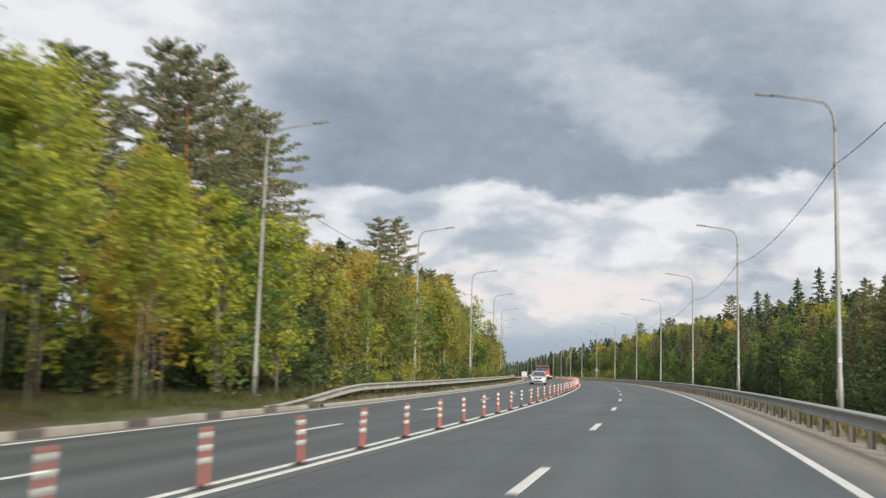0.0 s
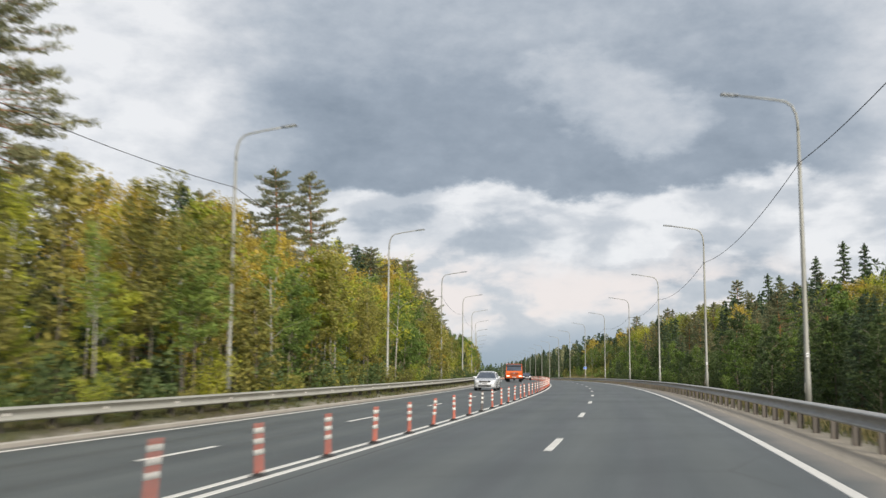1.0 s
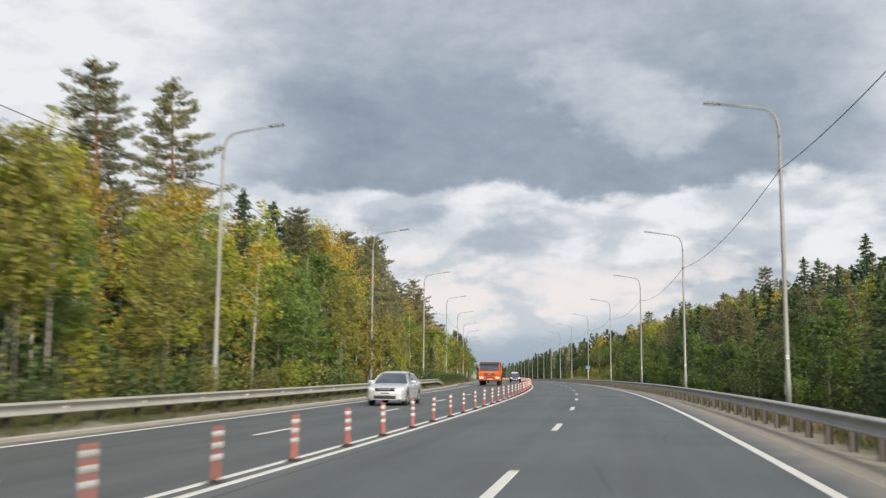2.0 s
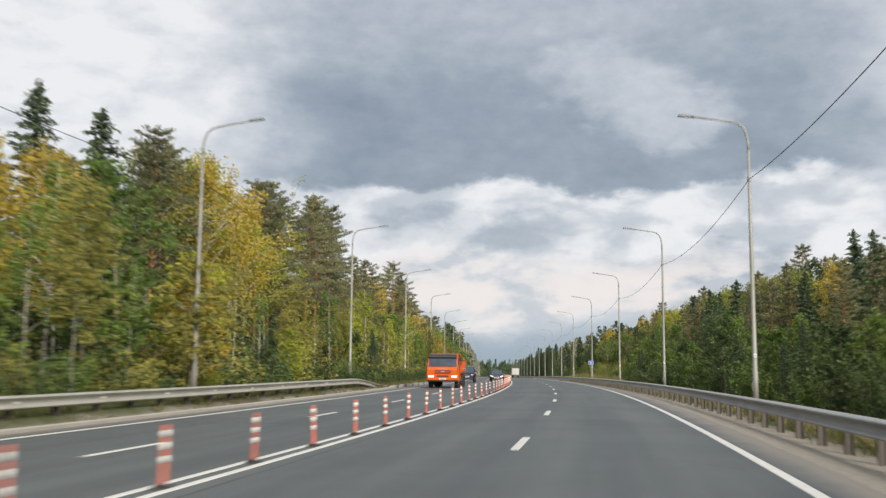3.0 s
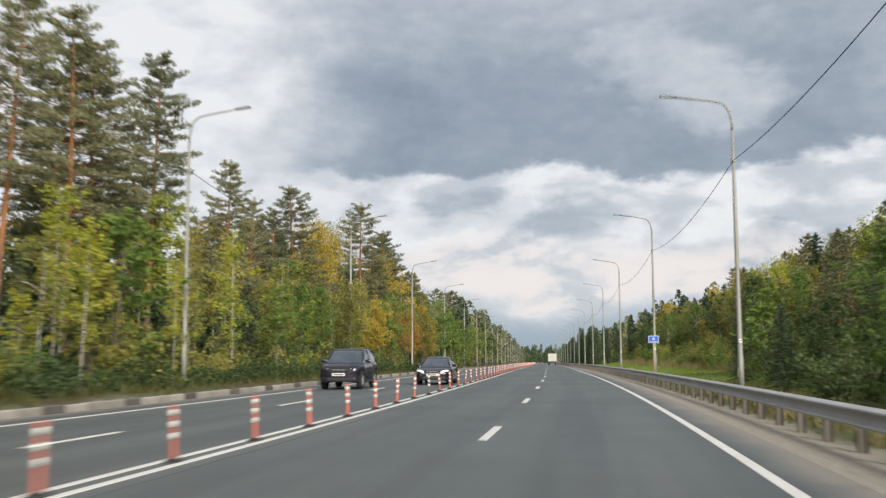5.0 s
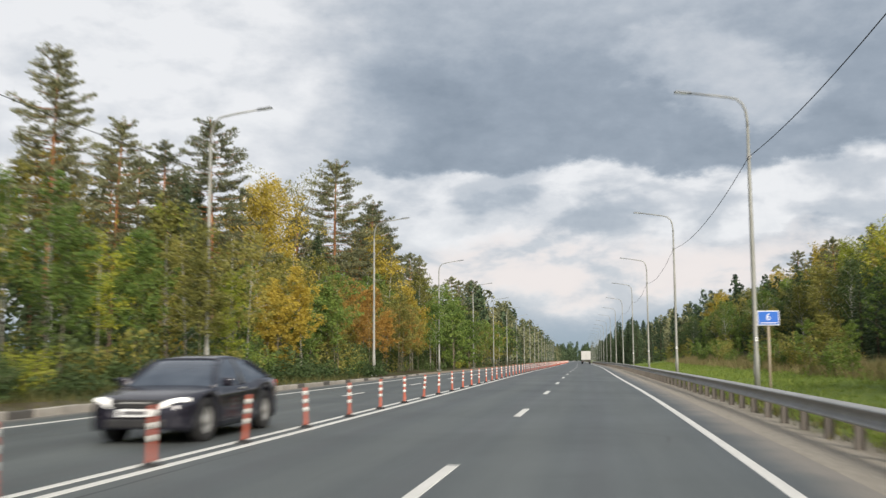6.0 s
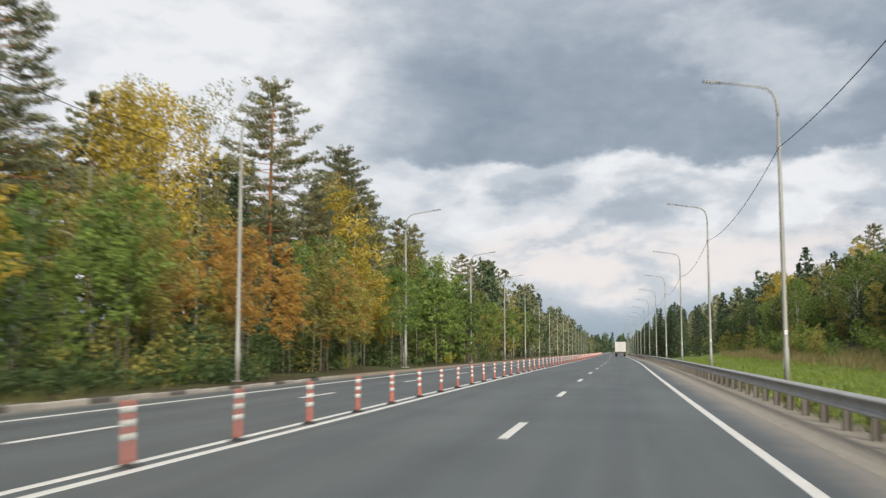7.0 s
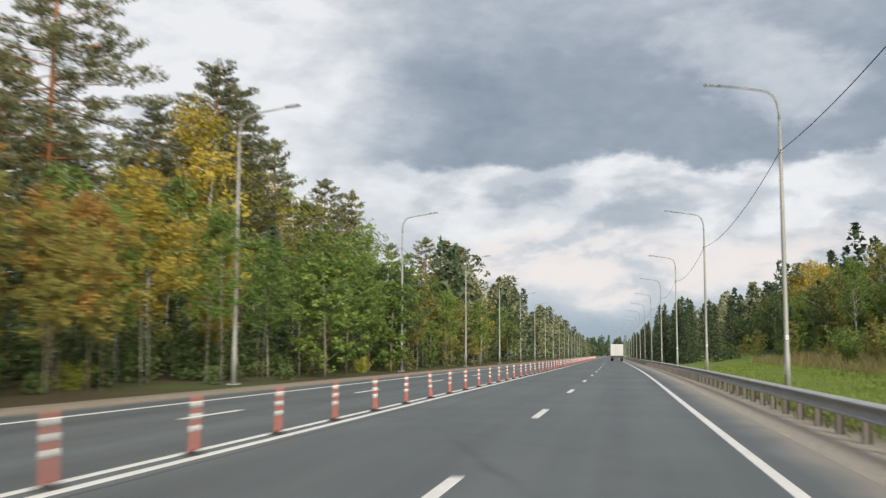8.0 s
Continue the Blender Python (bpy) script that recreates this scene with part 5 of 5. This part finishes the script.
def build_left_forest():
    rng = random.Random(21)
    for i, (s, h, k) in enumerate(TALL_LEFT):
        o = -27.5 + rng.uniform(-0.8, 0.8)
        g = float(ground_z(s, o)) - float(profile(s))
        kind, col = {"p": ("pine", ""), "s": ("spruce", ""), "y": ("birch", "yellow"), "b": ("birch", "lime")}[k]
        plant(kind, col, (0, 1, 3)[i % 3] if kind == "pine" else i % 2, s, o, h - g, rng, lite=s > 310)

    zones = ((23, ["green", "lime", "green"]), (36, ["lime", "yellow", "lime"]), (44, ["lime", "lime", "green"]), (51, ["deep", "deep", "olive"]), (66, ["green", "green", "olive", "lime"]), (104, ["olive", "green", "olive", "lime"]),
             (128, ["green", "green", "olive"]), (133, ["lime", "olive", "lime", "yellow"]), (143, ["deep", "deep", "olive"]), (157, ["lime", "olive", "olive", "green"]), (160, ["lime", "green"]), (170, ["deep", "olive", "deep"]), (196, ["lime", "olive", "green", "olive"]), (224, ["green", "olive", "lime", "olive"]),
             (229, ["yellow", "lime", "yellow"]), (239, ["green", "green", "deep"]), (268, ["orange", "orange", "orange", "olive"]), (280, ["olive", "green", "yellow"]), (304, ["green"]), (900, ["olive", "green", "olive", "deep"]))

    def colours(s):
        return next(c for end, c in zones if s < end)

    s = 2.0
    while s < 390:                      # front row
        step = 1.9 if s < 330 else 3.2
        bare = s < 36 or 239 < s
        kind = rng.choice(["young"] if bare else ["aspen", "sapling", "young", "slim", "sapling", "slim", "young"])
        o = -15.9 + 1.7 * (1 - float(smooth(26, 32, s))) + 0.8 * float(smooth(150, 230, s)) - rng.uniform(0, 3.2)
        h = {"aspen": rng.uniform(5.0, 7.6), "young": rng.uniform(6.0, 8.8), "sapling": rng.uniform(3.0, 5.4), "slim": rng.uniform(6.0, 9.0)}[kind]
        if s < 25:
            h *= 1.1
        if 30 < s < 44:
            kind, h = "aspen", rng.uniform(7.8, 9.6)
        if 44 < s < 51 or 133 < s < 143 or 158 < s < 171:        # gaps, where the trunks behind show
            kind, h = rng.choice(["sapling", "spruce", "spruce"]), rng.uniform(2.0, 5.0)
        if 122 < s < 133 or 143 < s < 158 or 171 < s < 197:
            kind, h = rng.choice(["slim", "young", "slim", "sapling"]), rng.uniform(4.5, 7.2)
        if 268 < s < 390 and rng.random() < 0.3:
            kind, h = rng.choice(["slim", "sapling"]), rng.uniform(3.5, 7.5)
        if 196 < s < 268:
            h *= 0.85
        if not 272.5 < s < 276:
            plant(kind, "" if kind == "spruce" else rng.choice(colours(s)), rng.randrange(3), s, o, h, rng)
        s += step * rng.uniform(0.6, 1.4)
    s = 1.0
    while s < 380:                      # second rows, lower than the pines behind
        step = 2.2 if s < 330 else 3.6
        low = 126 < s < 218 or 42 < s < 54 or 88 < s < 106 or 228 < s < 243 or 281 < s < 291
        kind = rng.choice(["spruce", "spruce", "sapling", "slim"] if low else ["aspen", "spruce", "birch", "slim", "spruce", "aspen"])
        h = {"sapling": rng.uniform(3, 5), "slim": rng.uniform(7, 10), "aspen": rng.uniform(6.5, 9.5), "birch": rng.uniform(8.5, 11.5), "spruce": rng.uniform(3.5, 6.0) if low else rng.uniform(5, 8.5)}[kind]
        if s > 262:
            h *= 1.15
        col = "" if kind == "spruce" else rng.choice(["yellow", "lime", "olive", "yellow"] if 60 < s < 90 else ["olive", "olive", "green", "yellow"] if 90 < s < 128 or 238 < s < 262 else colours(s))
        if kind == "birch" and 62 < s < 275 and not 160 < s < 240 and rng.random() < 0.45:
            col = "yellow"
        plant(kind, col, rng.randrange(2), s, -19.8 - rng.uniform(0, 5.0), h, rng)
        s += step * rng.uniform(0.6, 1.4)
    s = 0.0
    while s < 350:                      # behind the tall pines
        kind = rng.choice(["pine", "birch", "spruce", "pine"])
        h = {"pine": rng.uniform(11.5, 15.5), "birch": rng.uniform(11, 14.0), "spruce": rng.uniform(9, 13.5)}[kind]
        if 25 < s < 62:
            h *= 0.78
        if 62 < s < 106:
            h *= 0.88
        if s > 240:
            h *= 1.15
        plant(kind, rng.choice(["olive", "lime", "yellow"]) if kind == "birch" else "", rng.randrange(2), s, -29 - rng.uniform(0, 10), h, rng)
        s += 2.4 * rng.uniform(0.6, 1.4)
    s = 5.0
    while s < 340:                      # low growth at the edge
        if 48 < s < 246 or rng.random() < 0.25:
            plant("shrub", rng.choice(["olive", "green", "deep", "lime"]), rng.randrange(2), s, -15.0 - rng.uniform(0, 2.2), rng.uniform(0.7, 1.9), rng, "forest edge shrubs")
        s += 4.5 * rng.uniform(0.5, 1.5)
    # trees that stand out: along, across, height, kind, colour
    for s, o, h, kind, col in ((73, -26, 10.5, "birch", "yellow"), (78.5, -23.5, 9.6, "birch", "olive"), (79.5, -24.5, 10.0, "birch", "yellow"), (86, -25.5, 11.8, "birch", "yellow"), (90, -26, 12.0, "birch", "yellow"), (104, -26.5, 11.8, "birch", "yellow"),
                               (112, -25, 11.5, "birch", "yellow"), (124.5, -18.8, 9.4, "aspen", "green"), (129, -24, 11.0, "birch", "yellow"), (145.8, -27, 15.2, "birch", "olive"), (152, -25.5, 15.2, "birch", "yellow"), (158, -25.5, 14.4, "birch", "yellow"), (163, -26, 13.0, "birch", "lime"),
                               (180, -28.6, 16.2, "snag", "lime"), (170, -27, 13.5, "birch", "olive"), (268, -31, 18.6, "birch", "yellow"), (270.5, -29.5, 18.4, "snag", "olive"), (273, -20, 9.0, "slim", "olive"), (289, -23.5, 13.2, "slim", "yellow"), (291, -24.5, 12.6, "slim", "olive"),
                               (299, -27.5, 17.4, "birch", "olive"), (311, -29, 17.0, "birch", "yellow"), (22, -20, 12, "birch", "lime"), (31, -23, 12.5, "birch", "lime"), (226.5, -16.3, 4.6, "sapling", "yellow"), (228, -16.6, 5.0, "sapling", "yellow"), (141.5, -16.5, 3.4, "sapling", "lime"), (157.5, -16.6, 4.4, "sapling", "lime"), (159.0, -17.0, 3.8, "sapling", "green"), (46, -24, 17.5, "pine", ""), (142.8, -16.8, 2.8, "shrub", "lime")):
        plant(kind, col, int(s) % 2, s, o, h, rng, lite=False)


def build_right_forest():
    rng = random.Random(33)

    def row(s0, s1, step, o0, o1, kinds, cols, group="forest trees"):
        s = s0
        while s < s1:
            kind = rng.choice(list(kinds))
            h = rng.uniform(*kinds[kind])
            kind = kind.strip()
            col = "" if kind in ("spruce", "pine") else rng.choice(cols)
            plant(kind, col, 2 if kind == "pine" else rng.randrange(2), s, o0 + rng.uniform(0, o1 - o0), h, rng, group)
            s += step * rng.uniform(0.6, 1.4)

    low_green = ["green", "deep", "green", "deep"]
    row(30, 200, 2.1, 8.0, 10.5, {"sapling": (2.6, 4.2), "shrub": (1.6, 2.6), "spruce": (2.6, 4.6), "sapling ": (3, 4.6)}, low_green)
    row(30, 212, 2.1, 10.5, 15.5, {"sapling": (3.8, 5.6), "spruce": (4.5, 7.0), "pine": (5, 7.8), "aspen": (5, 7)}, low_green)
    row(40, 220, 2.3, 15.5, 24, {"spruce": (6.5, 10.5), "pine": (7.5, 10.5), "aspen": (6.5, 9)}, ["green", "deep", "olive"])
    row(70, 300, 3.2, 25, 36, {"spruce": (9, 13), "pine": (9.5, 13), "birch": (9, 12.5)}, ["olive", "yellow", "lime"])
    row(110, 350, 3.4, 37, 50, {"spruce": (11, 16), "pine": (11.5, 16), "birch": (10.5, 14)}, ["olive", "yellow", "yellow", "lime"])
    # round the meadow
    row(198, 262, 2.2, 11.8, 17, {"shrub": (1.2, 2.6), "sapling": (1.8, 3.4)}, ["olive", "olive", "green"], "meadow edge shrubs")
    row(262, 390, 2.8, 13, 19, {"shrub": (1.2, 2.8), "sapling": (1.8, 3.4)}, ["olive", "olive", "green"], "meadow edge shrubs")
    row(203, 400, 2.5, 20, 27, {"aspen": (5.5, 8.5), "spruce": (5, 8), "birch": (7, 9)}, ["olive", "green", "deep"])
    row(200, 400, 2.8, 27, 36, {"aspen": (8.5, 11), "spruce": (8, 12.5), "birch": (10, 13)}, ["olive", "green", "olive", "yellow"])
    row(368, 640, 4.5, 7.8, 11.5, {"spruce": (7.5, 10.5), "spruce ": (8.5, 10.0)}, ["deep"])
    for s, o, h, k in ((191, 46, 19, "spruce"), (188, 48, 18, "spruce"), (207, 47, 17.5, "spruce"), (231, 46, 17, "spruce"), (256, 46, 18, "pine"), (225, 46, 16, "spruce"), (329, 35, 13.5, "pine"), (387, 45, 18, "pine"), (336, 45, 15.5, "pine"), (360, 8.6, 6.8, "spruce"), (364, 9.6, 7.6, "spruce"), (370, 8.4, 6.9, "spruce"), (378, 9.5, 7.5, "spruce"), (352, 11.5, 6.6, "spruce"), (357, 13.5, 7.4, "spruce"), (384, 11.0, 8.4, "spruce"), (392, 9.5, 8.6, "spruce"), (372, 12.5, 8.2, "spruce")):
        plant(k, "", 1, s, o, h, rng)


def crowns(rng, spots, hs, n, wide, leaf, pointed):
    """Leaf points of many rough crowns, joined."""
    V = []
    for p, h in zip(spots, hs):
        z = rng.uniform(0.02, 1, n)
        a = rng.uniform(0, 6.28, n)
        r = wide * h * ((1 - z) ** 0.65 if pointed else np.sin(np.clip(z * 0.85 + 0.15, 0, 1) * np.pi) ** 0.6) * rng.uniform(0.35, 1, n) + 0.15
        c = np.stack([p[0] + r * np.cos(a), p[1] + r * np.sin(a), p[2] + z * h], 1)
        V.append(leaf_blades(c, leaf, leaf * 0.75, rng, 0.15))
    return np.concatenate(V)


def far_woods():
    """Woods too deep or too far off to tell trees apart."""
    rng = np.random.default_rng(8)

    def woods(name, label, tint, spots, hs, n, wide, leaf, pointed):
        ob = link(name, blade_mesh(name, crowns(rng, spots, hs, n, wide, leaf, pointed), LEAVES[tint]))
        tagged(ob, label, "woods", kind="stuff")

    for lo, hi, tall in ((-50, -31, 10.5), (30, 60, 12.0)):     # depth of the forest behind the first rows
        # dark tints put the deep shade inside the forest into the leaf colour
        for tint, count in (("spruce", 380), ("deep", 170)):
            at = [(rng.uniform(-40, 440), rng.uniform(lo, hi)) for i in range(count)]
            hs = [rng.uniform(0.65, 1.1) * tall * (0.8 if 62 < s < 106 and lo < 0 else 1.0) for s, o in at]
            woods("inner_woods", "inner woods behind the first trees, tinted dark as forest shade", tint, [on_ground(s, o) for s, o in at], hs, 260, 0.2, 0.62, tint == "spruce")
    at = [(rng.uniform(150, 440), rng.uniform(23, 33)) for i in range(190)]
    woods("inner_woods", "inner woods behind the first trees, tinted dark as forest shade", "deep", [on_ground(s, o) for s, o in at], rng.uniform(4.5, 8, len(at)), 300, 0.24, 0.36, False)
    at = [(rng.uniform(25, 205), 9.0 + 9.0 * rng.uniform(0, 1)) for i in range(330)]
    woods("undergrowth", "bushy undergrowth behind the guard rail", "deep", [on_ground(s, o) for s, o in at], rng.uniform(1.2, 3.2, len(at)), 200, 0.34, 0.17, False)
    for tint, count in (("deep", 330), ("olive", 200)):
        at = [(rng.uniform(46, 248) if i % 4 else rng.uniform(5, 340), -15.6 - 6.5 * rng.uniform(0, 1) ** 1.3) for i in range(count)]
        woods("undergrowth", "low bushy undergrowth along the forest edge", tint, [on_ground(s, o) for s, o in at], rng.uniform(0.6, 2.4, len(at)), 190, 0.34, 0.16, False)
    # dark leaves added between the stems, standing in for shade on the forest floor
    at = [(rng.uniform(236, 345), -17.5 - 9.0 * rng.uniform(0, 1)) for i in range(330)]
    woods("undergrowth", "dark undergrowth added as shade behind the first stems", "deep", [on_ground(s, o) for s, o in at], rng.uniform(0.7, 2.8, len(at)), 200, 0.32, 0.2, False)
    at = [(rng.uniform(150, 248), -14.5 - 2.4 * rng.uniform(0, 1)) for i in range(240)]
    woods("undergrowth", "low weeds and brush behind the kerb", "deep", [on_ground(s, o) for s, o in at], rng.uniform(0.35, 1.1, len(at)), 130, 0.5, 0.13, False)
    # the same dark filling for the shaded floor at the near end
    at = [(rng.uniform(0, 48), -19.5 - 8.0 * rng.uniform(0, 1)) for i in range(150)]
    woods("undergrowth", "dark undergrowth added as shade behind the first stems", "deep", [on_ground(s, o) for s, o in at], rng.uniform(0.7, 3.0, len(at)), 200, 0.32, 0.2, False)
    for lo, hi in ((-75, -19), (30, 110)):
        for tint in ("pine", "spruce"):
            at = []
            for i in range(250):
                s = rng.uniform(400, 1500) if i % 3 else rng.uniform(340, 700)
                o = rng.uniform(lo, hi) if rng.random() < 0.6 else (hi if lo < 0 else lo) + rng.uniform(-6, 6) * (1 if lo > 0 else 0.2)
                at.append(on_ground(s, o))
            woods("far_woods", "dense mixed woods far along the highway", tint, at, rng.uniform(8, 15, len(at)), 270, 0.19, 0.75, tint == "spruce")
    at = [on_ground(rng.uniform(1060, 1240), rng.uniform(-90, 90)) for i in range(260)]
    woods("far_woods", "dark woods where the highway bends out of sight", "spruce", at, rng.uniform(12, 19, 260), 150, 0.2, 1.3, True)
    at = [(rng.uniform(-900, 1000), rng.uniform(1700, 2300), -22) for i in range(900)]
    woods("far_woods", "dark wooded skyline on the horizon", "spruce", at, rng.uniform(14, 24, 900), 60, 0.3, 6.0, True)


def tufts(name, label, mat, count, s0, s1, o0, o1, h0, h1, seed, clump=7):
    """Blades of grass and weeds in loose tufts."""
    rng = np.random.default_rng(seed)
    V = []
    for i in range(count):
        s, o = rng.uniform(s0, s1), o0 + (o1 - o0) * rng.uniform(0, 1)
        p = np.array(on_ground(s, o))
        h = rng.uniform(h0, h1)
        for k in range(clump):
            q = p + (*rng.normal(size=2) * 0.12, -0.02)
            lean = np.array((*rng.normal(size=2) * 0.35, 1.0)) * h * rng.uniform(0.6, 1.1)
            a = rng.uniform(0, 6.28)
            e = np.array((math.cos(a), math.sin(a), 0)) * 0.022
            V.append((q - e, q + e, q + lean))
    ob = link(name, blade_mesh(name, np.array(V).reshape(-1, 3), mat))
    tagged(ob, label, "grass", kind="stuff")


GRASS_BLADES = leaf_material("grass_blades", (0.09, 0.14, 0.026), (0.185, 0.255, 0.05), (0.31, 0.34, 0.08), 0.3)
WEED_BLADES = leaf_material("weed_blades", (0.05, 0.06, 0.02), (0.10, 0.105, 0.035), (0.19, 0.16, 0.06), 0.3)
DRY_BLADES = leaf_material("dry_grass_blades", (0.13, 0.11, 0.05), (0.24, 0.20, 0.09), (0.36, 0.30, 0.15), 0.3)

build_left_forest()
build_right_forest()
far_woods()
tufts("grass", "mown green roadside grass", GRASS_BLADES, 9000, 192, 330, 4.6, 17, 0.10, 0.24, 3)
tufts("tall_grass", "tall pale weeds at the edge of the meadow", DRY_BLADES, 2200, 195, 330, 11.5, 18, 0.35, 0.9, 4)
tufts("tall_grass", "dry grass and weeds behind the guard rail", DRY_BLADES, 1500, 20, 200, 4.7, 8.5, 0.2, 0.55, 5)
tufts("grass", "dry weeds under the guard rail", WEED_BLADES, 1500, 20, 330, 4.3, 5.4, 0.08, 0.28, 6)
tufts("grass", "sparse weeds and grass under the rail by the forest", WEED_BLADES, 1500, 22, 230, -12.8, -14.2, 0.06, 0.25, 9)
tufts("grass", "weeds and grass along the forest edge", WEED_BLADES, 2900, 20, 238, -14.0, -16.5, 0.15, 0.5, 7)
